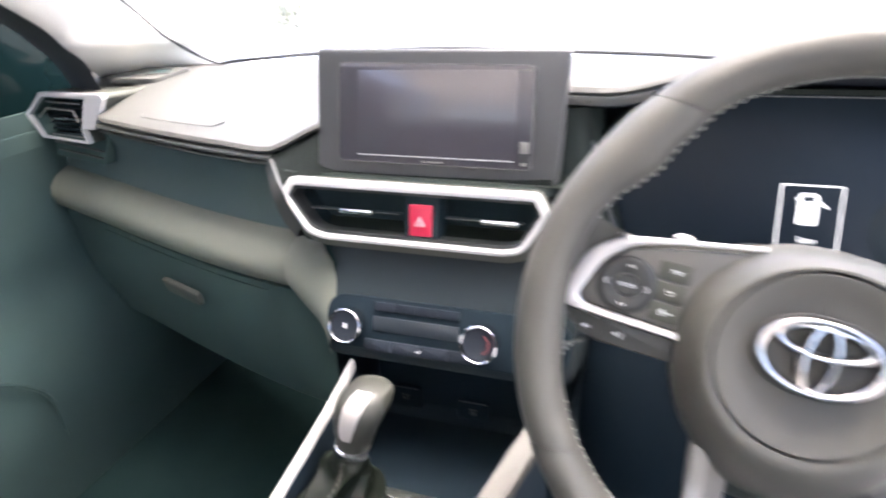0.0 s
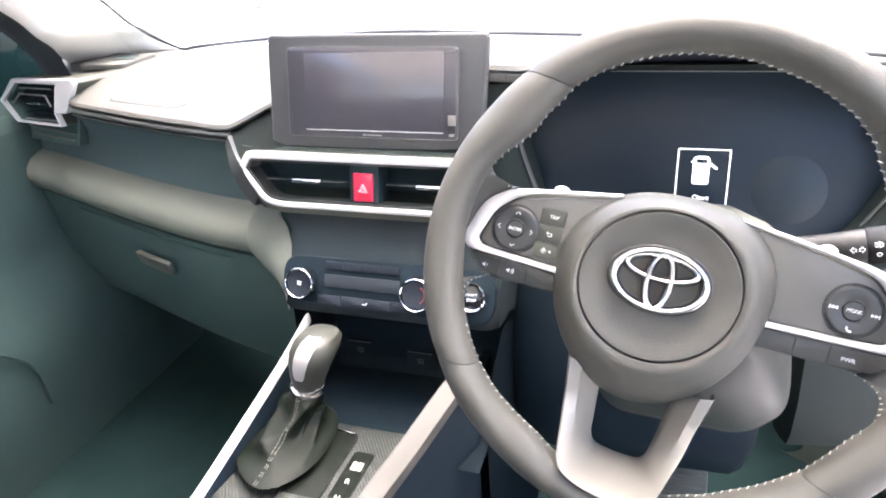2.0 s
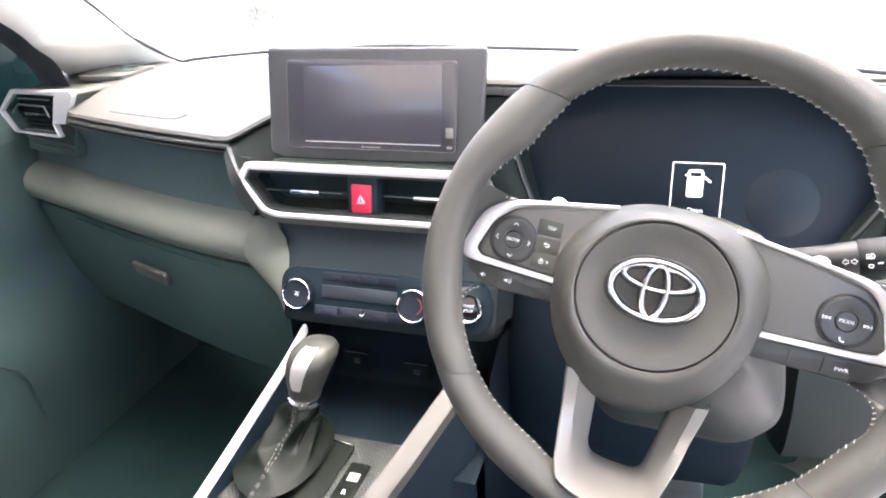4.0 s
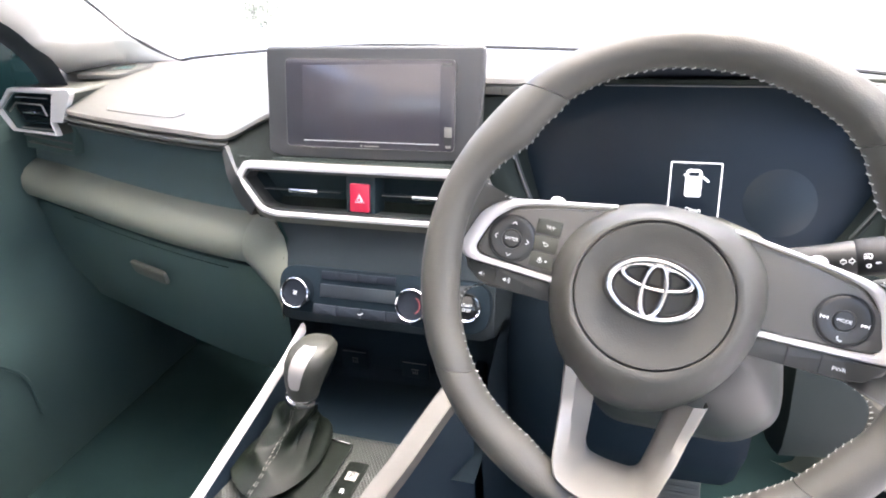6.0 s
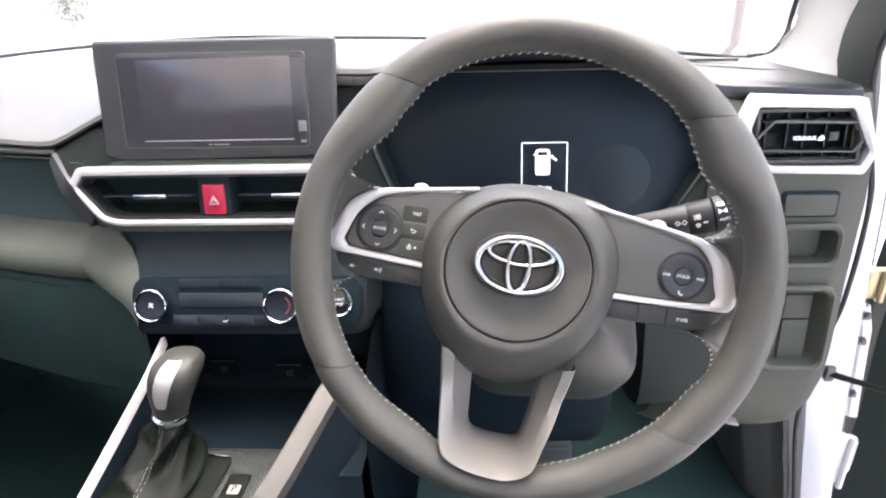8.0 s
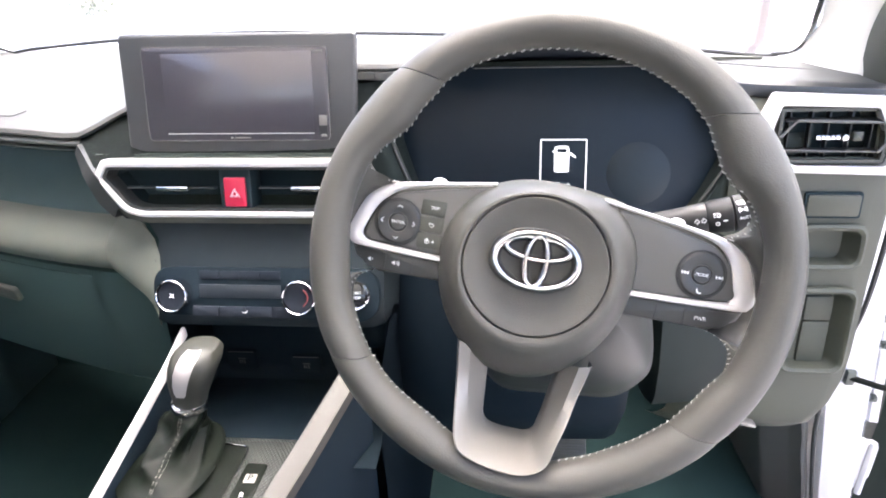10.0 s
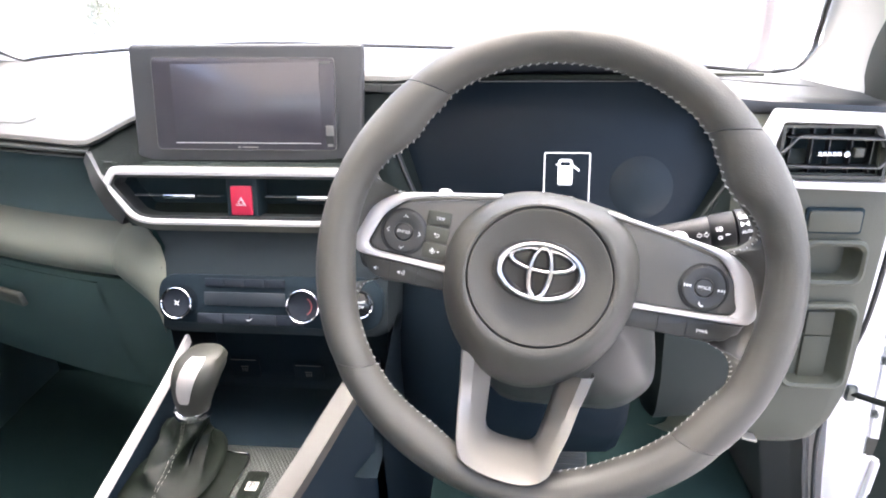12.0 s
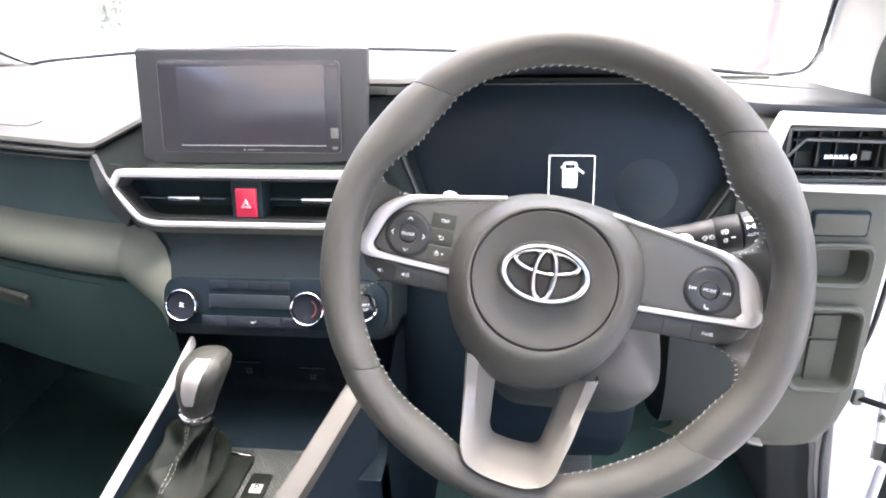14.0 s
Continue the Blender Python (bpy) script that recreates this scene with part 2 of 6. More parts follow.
for turn in (0.6, -0.6):
    mapping = n.new("ShaderNodeMapping")
    mapping.inputs["Rotation"].default_value = (0, 0, turn)
    l.new(where.outputs["Object"], mapping.inputs["Vector"])
    wave = n.new("ShaderNodeTexWave")
    wave.inputs["Scale"].default_value = 95.0
    l.new(mapping.outputs[0], wave.inputs["Vector"])
    if total is None:
        total = wave
    else:
        most = n.new("ShaderNodeMath")
        most.operation = "MAXIMUM"
        l.new(total.outputs["Fac"], most.inputs[0])
        l.new(wave.outputs["Fac"], most.inputs[1])
ridge = n.new("ShaderNodeBump")
ridge.inputs["Strength"].default_value, ridge.inputs["Distance"].default_value = 0.8, 0.0008
l.new(most.outputs[0], ridge.inputs["Height"])
l.new(ridge.outputs[0], n["Principled BSDF"].inputs["Normal"])
FRAME = material("satin_black_plate", (0.046, 0.043, 0.048), 0.25, spec=0.6, stain=0.1)
TWINE = material("dull_thread", (0.22, 0.21, 0.19), 0.8, stain=0.1)
SMOKED = glass("smoked_glass", (0.30, 0.33, 0.33))
SMOKED.node_tree.nodes["Principled BSDF"].inputs["IOR"].default_value = 1.15
WINDOW = glass("clear_glass", (0.97, 0.99, 0.98))
WINDOW.node_tree.nodes["Principled BSDF"].inputs["IOR"].default_value = 1.15

# ---- the setting: ground, what lies outside, the car's shell ----
bm = bmesh.new()
bmesh.ops.create_grid(bm, x_segments=8, y_segments=8, size=400)
tagged(part("ground", bm, CONCRETE, m=at(0, 0, 0)), "pale sunlit concrete forecourt", "ground", kind="structure")


def pier(x, y, w=0.16, h=4.2):
    """A square steel post with a foot plate and a cap."""
    p = thing("post", "slim pale grey square post standing on the forecourt", "post", at(x, y))
    b = bmesh.new()
    block(b, w, w, h, z=h / 2 + 0.02, bevel=0.012)
    part("shaft", b, material("grey_post_paint", (0.25, 0.205, 0.185), 0.5, stain=0.1), p)
    b = bmesh.new()
    block(b, w * 2, w * 2, 0.03, z=0.015, bevel=0.006)
    part("foot_plate", b, STEEL, p)
    return p


pier(1.305, 3.2, 0.05)

bm = bmesh.new()
block(bm, 60, 0.3, 7, z=3.5, bevel=0.02)
tagged(part("backdrop", bm, PLASTER, m=at(0, 26)), "pale plastered wall across the forecourt", "wall", kind="structure")


def bush(x, y, h):
    """A thin potted shrub: stems with many small leaves."""
    p = thing("shrub", "sparse green shrub on the forecourt", "shrub", at(x, y))
    rnd = random.Random(int(x * 100) + 7)
    b, lf = bmesh.new(), bmesh.new()
    for i in range(9):
        a = i * 2.4
        top = Vector((math.cos(a) * h * 0.33 * rnd.random(), math.sin(a) * h * 0.33 * rnd.random(), h * (0.6 + 0.4 * rnd.random())))
        line = smooth_line([(0, 0, 0), top * 0.5 + Vector((0.05 * rnd.random(), 0, 0)), top], 4)
        tube(b, line, 0.02, 5, radii=[0.022 * (1 - 0.8 * k / len(line)) for k in range(len(line))])
        for k in range(70):
            q = line[rnd.randrange(3, len(line))] + Vector((rnd.gauss(0, 0.16), rnd.gauss(0, 0.16), rnd.gauss(0, 0.12)))
            r = Euler((rnd.random() * 3, rnd.random() * 3, rnd.random() * 6)).to_matrix()
            lf.faces.new([lf.verts.new(q + r @ Vector(v)) for v in ((-0.05, 0, 0), (0, -0.02, 0.006), (0.06, 0, 0), (0, 0.02, 0.006))])
    part("stem", b, PLASTER, p)
    part("crown", lf, material("leaf_green", (0.34, 0.35, 0.28), 0.6, stain=0.2), p)


bush(-6.2, 9.5, 0.75)

# car floor, roof, sides
bm = bmesh.new()
block(bm, 1.62, 3.1, 0.05, x=-0.34, y=-0.70, z=0.22, bevel=0.005)
tagged(part("floor", bm, CARPET), "dark carpeted car floor", "floor", kind="structure")
bm = bmesh.new()
loft(bm, [[(x, y, z + 0.035 * (1 - ((x + 0.35) / 0.75) ** 2)) for x in (-1.02, -0.8, -0.5, -0.2, 0.1, 0.33)] for y, z in ((-0.10, 1.47), (-0.5, 1.53), (-1.2, 1.54), (-2.1, 1.48))])
bmesh.ops.solidify(bm, geom=bm.faces[:], thickness=0.03)
tagged(part("ceiling", bm, TRIM), "pale cloth headliner of the car", "ceiling", kind="structure")
bm = bmesh.new()
block(bm, 1.5, 0.06, 0.86, x=-0.35, y=-2.15, z=0.63, bevel=0.01)
tagged(part("wall_rear", bm, PLASTIC), "grey plastic tailgate lining", "wall", kind="structure")
hole = rounded(rect(1.34, 0.20, 0.0, 0.0), 0.05)
bm = bmesh.new()
band(bm, rounded(rect(1.56, 0.44, 0.0, 0.0), 0.02), hole, -0.02, 0.02)
tagged(part("trim_rear_window", bm, TRIM, m=facing(-0.36, -2.13, 1.262)), "pale trim round the rear window", "window trim", kind="structure")
bm = bmesh.new()
slab(bm, inset(hole, -0.004), -0.003, 0.003)
pane = part("window_rear", bm, WINDOW, m=facing(-0.36, -2.13, 1.262))
tagged(pane, "clear rear window of the car", "window", kind="structure")
pane.visible_shadow = False
bm = bmesh.new()
loft(bm, [[(-1.118, y, 1.005), (-1.07, y - 0.02, 1.25), (-1.02, y - 0.04, 1.50)] for y in (-0.84, -1.40, -1.72)])
bmesh.ops.solidify(bm, geom=bm.faces[:], thickness=0.005)
pane = part("window_left", bm, SMOKED)
tagged(pane, "smoked rear side window of the car", "window", kind="structure")
pane.visible_shadow = False
bm = bmesh.new()
loft(bm, [[(-1.125, y, 1.005), (-1.075, y - 0.02, 1.25), (-1.025, y - 0.04, 1.50)] for y in (-1.70, -1.95, -2.14)])
bmesh.ops.solidify(bm, geom=bm.faces[:], thickness=0.03)
tagged(part("trim_rear_left", bm, TRIM), "pale rear pillar lining", "pillar trim", kind="structure")
bm = bmesh.new()
block(bm, 0.05, 1.45, 0.80, x=-1.13, y=-1.45, z=0.61, bevel=0.01)
tagged(part("wall_left", bm, PLASTIC), "grey plastic rear side lining", "wall", kind="structure")
bm = bmesh.new()
block(bm, 0.05, 1.3, 1.03, x=0.46, y=-1.55, z=0.725, bevel=0.01)
tagged(part("wall_right", bm, PLASTIC), "grey plastic rear side lining", "wall", kind="structure")
bm = bmesh.new()
block(bm, 1.66, 0.05, 0.76, x=-0.33, y=0.80, z=0.57, bevel=0.01)
tagged(part("wall_front", bm, CARPET), "dark bulkhead lining of the footwell", "wall", kind="structure")
for x, n in ((-1.04, "left"), (0.36, "right")):
    bm = bmesh.new()
    loft(bm, [[(x + dx, y + dy, z) for dx, dy in ((-0.03, -0.05), (0.03, -0.05), (0.03, 0.05), (-0.03, 0.05))] for x, y, z in ((x, -0.86, 1.0), (x + (0.05 if x < 0 else -0.05), -0.9, 1.5))], closed=True, caps=True)
    tagged(part("trim_" + n, bm, TRIM), "pale cloth-covered centre pillar", "pillar trim", kind="structure")


# ---- windscreen, front pillars ----
def shield(u, v):
    """A point of the windscreen: u from the left (0) to the right (1), v from the foot (0) to the head (1)."""
    x0 = -0.98 + 1.45 * u
    bow = 1 - (2 * u - 1) ** 2
    x = x0 + (0.5 - u) * 0.16 * v
    y = 0.53 + 0.19 * bow + (-0.66 - 0.10 * bow) * v
    z = 1.022 + 0.008 * bow - 0.03 * u + 0.47 * v + 0.04 * v * (1 - v)
    return Vector((x, y, z))


windscreen = thing("windscreen", "raked clear car windscreen with a black printed border", "windscreen", kind="structure")
bm = bmesh.new()
loft(bm, [[shield(0.03 + 0.915 * i / 40, j / 24) for i in range(41)] for j in range(25)])
pane = part("pane", bm, WINDOW, windscreen)
bmod = pane.modifiers.new("thickness", "SOLIDIFY")
bmod.thickness = 0.005
pane.visible_shadow = False


def pillar_trim(name, inner, outer, label, out, foot=1):
    """A rounded pillar cover between its edge at the windscreen and its edge at the door."""
    b = bmesh.new()
    a, c = smooth_line(inner, 6), smooth_line(outer, 6)
    n = min(len(a), len(c))
    rows = []
    for i in range(n):
        p, q = a[i], c[i]
        row = []
        for k in range(9):
            t = k / 8
            row.append(p.lerp(q, t) + Vector(out) * 0.028 * min(1.0, 0.1 + i / foot) * math.sin(math.pi * t) ** 0.7)
        rows.append([p + Vector((0, 0.03, 0))] + row + [q + Vector((math.copysign(0.03, q.x), 0.04, 0))])
    loft(b, rows)
    return tagged(part(name, b, TRIM), label, "pillar trim", kind="structure")


pillar_trim("pillar_trim_left", [(-0.88, 0.670, 0.985), (-0.872, 0.655, 1.005), (-0.850, 0.640, 1.016), (-0.868, 0.604, 1.042), (-0.874, 0.549, 1.070), (-0.924, 0.520, 1.128), (-0.921, 0.329, 1.253), (-0.93, 0.05, 1.40), (-0.94, -0.1, 1.48)],
            [(-1.045, 0.565, 0.975), (-1.04, 0.555, 0.998), (-1.016, 0.513, 1.007), (-0.984, 0.460, 1.037), (-0.986, 0.436, 1.063), (-0.995, 0.407, 1.095), (-0.985, 0.24, 1.20), (-0.985, 0.0, 1.36), (-1.0, -0.12, 1.46)],
            "pale beige cloth-grained front pillar cover", (0.35, -0.9, 0.1), 26)
pillar_trim("pillar_trim_right", [(0.350, 0.575, 0.975), (0.370, 0.570, 0.992), (0.390, 0.557, 1.006), (0.388, 0.522, 1.0375), (0.373, 0.477, 1.072), (0.353, 0.417, 1.125), (0.325, 0.30, 1.215), (0.30, 0.05, 1.38)],
            [(0.405, 0.40, 0.98), (0.40, 0.38, 1.003), (0.398, 0.38, 1.03), (0.395, 0.37, 1.063), (0.394, 0.33, 1.12), (0.385, 0.20, 1.20), (0.37, 0.0, 1.36), (0.36, -0.12, 1.46)],
            "pale beige cloth-grained front pillar cover", (-0.35, -0.9, 0.1))

# black rubber edge of the windscreen along its foot and up the pillars
bm = bmesh.new()
edge = smooth_line([(-0.905, 0.308, 1.265), (-0.914, 0.499, 1.128), (-0.858, 0.521, 1.066), (-0.840, 0.594, 1.020), (-0.790, 0.594, 1.022), (-0.63, 0.60, 1.033), (-0.45, 0.65, 1.033), (-0.27, 0.66, 1.027), (-0.09, 0.65, 1.022), (0.1, 0.61, 1.014), (0.27, 0.575, 1.004), (0.340, 0.565, 0.9985), (0.362, 0.562, 1.0005), (0.3835, 0.555, 1.008), (0.3815, 0.520, 1.0375), (0.3675, 0.475, 1.072), (0.3475, 0.415, 1.125), (0.318, 0.30, 1.215)], 8)
tube(bm, edge, 0.0029, 6)
tagged(part("windscreen_seal", bm, RUBBER), "thin black rubber windscreen edge", "seal", kind="structure")

# dark seal carrier between the right pillar cover and the doorway
bm = bmesh.new()
a = smooth_line([(0.402, 0.37, 0.90), (0.397, 0.372, 1.0), (0.386, 0.352, 1.06), (0.372, 0.302, 1.112), (0.351, 0.25, 1.134), (0.340, 0.12, 1.22), (0.325, -0.05, 1.36)], 6)
c = smooth_line([(0.430, 0.335, 0.90), (0.413, 0.335, 1.001), (0.400, 0.325, 1.043), (0.384, 0.28, 1.090), (0.366, 0.235, 1.112), (0.352, 0.10, 1.21), (0.337, -0.07, 1.35)], 6)
loft(bm, [[p + Vector((0, 0.02, 0)), p, p.lerp(q, 0.5) + Vector((-0.003, 0, 0)), q, q + Vector((0.02, 0.02, 0))] for p, q in zip(a, c)])
tagged(part("door_surround", bm, PLASTIC), "dark grey rubber-edged door surround", "seal", kind="structure")

# side linings of the footwells
bm = bmesh.new()
block(bm, 0.04, 0.46, 0.73, x=-1.135, y=0.59, z=0.565, bevel=0.006)
tagged(part("kick_panel_left", bm, DARK), "grey plastic lining beside the footwell", "kick panel", kind="structure")
bm = bmesh.new()
loft(bm, [[(0.395 + dx, 0.80, z), (0.405 + dx, 0.55, z), (0.411 + dx, 0.452, z), (0.416 + dx, 0.445, z), (0.448 + dx, 0.424, z), (0.453 + dx, 0.419, z), (0.463 + dx, 0.402, z), (0.468 + dx, 0.401, z), (0.480 + dx, 0.42, z)] for z, dx in ((0.62, -0.055), (0.43, -0.008), (0.38, 0.0), (0.33, 0.012), (0.22, 0.032))])
tagged(part("kick_panel_right", bm, SATIN), "grey plastic lining beside the footwell", "kick panel", kind="structure")

# ---- steering wheel ----
HUB = Vector((0.0051, -0.0111, 0.9557))
TILT = radians(20.3)
WHEEL = Matrix(((1, 0, 0, HUB.x), (0, math.sin(TILT), -math.cos(TILT), HUB.y), (0, math.cos(TILT), math.sin(TILT), HUB.z), (0, 0, 0, 1))) @ pose(0, 0, 0, 0, 0, -9.5)
steering_wheel = thing("steering_wheel", "grey leather-wrapped three-spoke steering wheel with silver trim and pale stitching", "steering wheel", WHEEL)
RIM = 0.1660
INNER = [(0, 0.150), (15, 0.152), (25, 0.150), (30, 0.1462), (35, 0.1398), (40, 0.1382), (45, 0.1418), (54, 0.1490), (61, 0.1523), (75, 0.1538), (90, 0.1549), (105, 0.1557), (120, 0.1556), (127, 0.1545), (136, 0.1490), (145.5, 0.1446), (150, 0.1464), (155, 0.1506), (160, 0.1530), (170, 0.153), (190, 0.150), (205, 0.1515), (222, 0.1505), (242, 0.1470), (252, 0.1500), (262, 0.1535), (275, 0.1535), (288, 0.1490), (300, 0.1465), (318, 0.1465), (330, 0.1460), (340, 0.150), (360, 0.150)]


def rim_at(deg):
    """The rim's middle line and its half width in the plane and in depth: thicker where the hands hold it."""
    d = deg % 360
    for (d0, r0), (d1, r1) in zip(INNER, INNER[1:]):
        if d <= d1:
            t = (d - d0) / (d1 - d0)
            inner_r = r0 + (r1 - r0) * t * t * (3 - 2 * t)
            break
    outer_r = 0.1800 + 0.0044 * max(0.0, math.sin(math.pi * (d - 52) / 95) if 52 < d < 147 else 0.0)
    return (outer_r + inner_r) / 2, (outer_r - inner_r) / 2, 0.0165


def rim_arc(name, d0, d1, skew0, skew1, label=""):
    b = bmesh.new()
    n, k = max(6, int(abs(d1 - d0) / 2.5)), 22
    rows = []
    for i in range(n + 1):
        d = d0 + (d1 - d0) * i / n
        r, w, h = rim_at(d)
        end = min(i, n - i)
        s = 0.955 if end == 0 else (0.988 if end == 1 else 1.0)
        a = radians(d)
        row = []
        for t in [2 * math.pi * j / k for j in range(k)]:
            b_ = a + radians((skew0 + (skew1 - skew0) * i / n) * (1 - math.cos(t)) / 2)
            r, w, h = rim_at(math.degrees(b_))
            row.append(((r + s * w * math.cos(t)) * math.cos(b_), (r + s * w * math.cos(t)) * math.sin(b_), s * h * math.sin(t)))
        rows.append(row)
    loft(b, rows, closed=True, caps=True)
    return part(name, b, LEATHER, steering_wheel, label)


SEAMS = (46.6, 137.0, 211.7, 324.0)
SKEW = (8.0, -7.0, 5.4, -7.0)
for i in range(4):
    a, b_ = SEAMS[i], SEAMS[(i + 1) % 4]
    if b_ < a:
        b_ += 360
    rim_arc("rim_cover", a + 0.12, b_ - 0.12, SKEW[i], SKEW[(i + 1) % 4], "stitched dark grey leather rim cover")
bm = bmesh.new()
tube(bm, [(RIM * math.cos(radians(d)), RIM * math.sin(radians(d)), 0) for d in range(0, 360, 4)], 0.010, 10, closed=True)
part("rim_core", bm, RUBBER, steering_wheel)


def stitches(d0, d1, name, t0=170, t1=184, thick=0.00052):
    """Short slanting threads along the rim's inner edge."""
    b = bmesh.new()
    n = int(abs(d1 - d0) / 2.25)
    for i in range(n):
        d = d0 + (d1 - d0) * (i + 0.5) / n
        r, w, h = rim_at(d)
        q = []
        for dd, t in ((-0.32, radians(t0)), (0.34, radians(t1))):
            a = radians(d + dd)
            rr = r + (w + 0.0005) * math.cos(t)
            q.append(Vector((rr * math.cos(a), rr * math.sin(a), (h + 0.0005) * math.sin(t))))
        tube(b, [q[0], q[0].lerp(q[1], 0.5) * 0.9985, q[1]], thick, 6)
    part(name, b, THREAD, steering_wheel, "pale grey stitching")


stitches(159, 31, "stitching")
stitches(205, 249, "stitching", 175, 188, 0.00045)
stitches(-24, -78, "stitching", 180, 190, 0.0004)

# leather webs where the rim runs into the side spokes
WEBS = [
    [(-0.126, 0.094, -0.002), (-0.130, 0.075, -0.003), (-0.142, 0.063, -0.008), (-0.147, 0.054, -0.012), (-0.143, 0.046, -0.016), (-0.135, 0.041, -0.020), (-0.125, 0.0415, -0.022), (-0.136, 0.036, -0.022), (-0.1475, 0.0265, -0.022), (-0.1555, 0.006, -0.022)],
    [(0.121, 0.100, -0.002), (0.119, 0.080, -0.003), (0.129, 0.071, -0.008), (0.138, 0.063, -0.012), (0.142, 0.055, -0.016), (0.137, 0.046, -0.020), (0.128, 0.0405, -0.022), (0.138, 0.0365, -0.019), (0.1475, 0.0270, -0.016), (0.1555, 0.007, -0.0145), (0.157, -0.008, -0.0145)],
    [(0.128, -0.094, -0.002), (0.1350, -0.072, -0.004), (0.1405, -0.058, -0.008), (0.1430, -0.048, -0.012), (0.1420, -0.040, -0.016), (0.1360, -0.034, -0.024), (0.1270, -0.031, -0.040), (0.129, -0.020, -0.052), (0.134, -0.004, -0.054)],
    [(-0.126, -0.095, -0.002), (-0.131, -0.077, -0.003), (-0.140, -0.063, -0.008), (-0.146, -0.051, -0.012), (-0.146, -0.041, -0.016), (-0.141, -0.034, -0.020), (-0.134, -0.031, -0.024)],
]
for web, first_stitch in zip(WEBS, (12, 10, 7, 7)):
    line = smooth_line(web, 5)
    rows = []
    for p in line:
        a = math.atan2(p.y, p.x)
        far = Vector((0.164 * math.cos(a), 0.164 * math.sin(a), 0.010 + min(0, p.z + 0.006)))
        rows.append([far, far.lerp(p, 0.45), far.lerp(p, 0.8) + Vector((0, 0, 0.0012)), p, p + Vector((0, 0, min(-0.001, (0.6 if p.y > 0 or p.x < 0 else 0.1) * p.z)))])
    bm = bmesh.new()
    loft(bm, rows)
    part("rim_web", bm, LEATHER, steering_wheel)
    bm = bmesh.new()
    for p, q in zip(line[first_stitch:32:2], line[first_stitch + 2:34:2]):
        d = (q - p).normalized()
        c = p.lerp(q, 0.5) + Vector((0, 0, 0.0012))
        out = Vector((c.x, c.y, 0)).normalized()
        tube(bm, [c - d * 0.0011 - out * 0.0003, c + d * 0.0008 + out * 0.0016 + Vector((0, 0, 0.0014))], 0.0005, 6)
    part("stitching", bm, THREAD, steering_wheel, "pale grey stitching")

# centre pad: dished cover, groove, domed skirt that runs down between the lower spoke's arms
PX, PY = -0.0105, -0.0030
bm = bmesh.new()
lathe(bm, [(0.0, -0.0042), (0.02, -0.0040), (0.036, -0.0034), (0.044, -0.0014), (0.050, 0.0006), (0.0532, 0.0010), (0.0540, 0.0002), (0.0542, -0.002)], 72, PX, PY, 1.0, 0.965)
part("pad_cover", bm, LEATHER, steering_wheel, "smooth grey centre cover")
bm = bmesh.new()
rows = []
for t, z in ((0, -0.0045), (0.02, 0.0005), (0.10, 0.0016), (0.22, 0.0012), (0.42, -0.0030), (0.64, -0.0105), (0.82, -0.019), (0.94, -0.029), (1.0, -0.041), (0.98, -0.058)):
    row = []
    for k in range(72):
        a = 2 * math.pi * k / 72
        c, s = math.cos(a), math.sin(a)
        down = max(0.0, -s) ** 2
        r0, r1 = 0.0546, 0.0725 + 0.027 * down - 0.0065 * max(0.0, s) ** 2 + 0.0030 * max(0.0, -c) ** 2 + 0.0080 * max(0.0, c) ** 2 + 0.0060 * max(0.0, math.cos(a - radians(40))) ** 10
        r = r0 + (r1 - r0) * t
        row.append((PX + r * c * (1 - 0.10 * down * t), PY + 0.965 * r * s, z))
    rows.append(row)
loft(bm, rows, closed=True)
part("pad_skirt", bm, LEATHER, steering_wheel, "domed grey leather-grained hub cover")
bm = bmesh.new()
slab(bm, rounded([(-0.070, 0.035), (-0.072, -0.03), (-0.056, -0.070), (-0.032, -0.086), (0.016, -0.088), (0.046, -0.072), (0.062, -0.03), (0.062, 0.035), (0.034, 0.055), (-0.045, 0.055)], 0.02), -0.06, -0.030, 0.008, 4)
part("hub_housing", bm, LEATHER, steering_wheel)


def oval_ring(b, rx, ry, x, y, w, h, n=84, z=0.0015):
    rows = []
    for i in range(n):
        a = 2 * math.pi * i / n
        c, s = math.cos(a), math.sin(a)
        nx, ny = c * ry, s * rx
        k = math.hypot(nx, ny)
        nx, ny = nx / k, ny / k
        ww = w * (0.75 + 0.25 * abs(c))
        profile = [(1.0, 0.0), (0.96, 0.25), (0.55, 0.85), (0.30, 1.0), (-0.30, 1.0), (-0.55, 0.85), (-0.96, 0.25), (-1.0, 0.0)]
        rows.append([(x + rx * c + ww * u * nx, y + ry * s + ww * u * ny, z + h * v) for u, v in profile])
    rows.append(rows[0])
    loft(b, rows)


bm = bmesh.new()
for rx, ry, x, y, w in ((0.0308, 0.0204, -0.0108, 0.0018, 0.0046), (0.0235, 0.0082, -0.0108, 0.0108, 0.0036), (0.0078, 0.0186, -0.0108, 0.0015, 0.0036)):
    oval_ring(bm, rx, ry, x, y, w, 0.0010, z=-0.0012)
part("emblem_groove", bm, RUBBER, steering_wheel)
emblem = part("emblem", oval_ring(bm := bmesh.new(), 0.0308, 0.0204, -0.0108, 0.0018, 0.0035, 0.0034) or bm, BADGE, steering_wheel, "chrome oval badge")
bm = bmesh.new()
oval_ring(bm, 0.0235, 0.0082, -0.0108, 0.0108, 0.0027, 0.0030)
part("oval", bm, BADGE, emblem)
bm = bmesh.new()
oval_ring(bm, 0.0078, 0.0186, -0.0108, 0.0015, 0.0027, 0.0036)
part("oval", bm, BADGE, emblem)

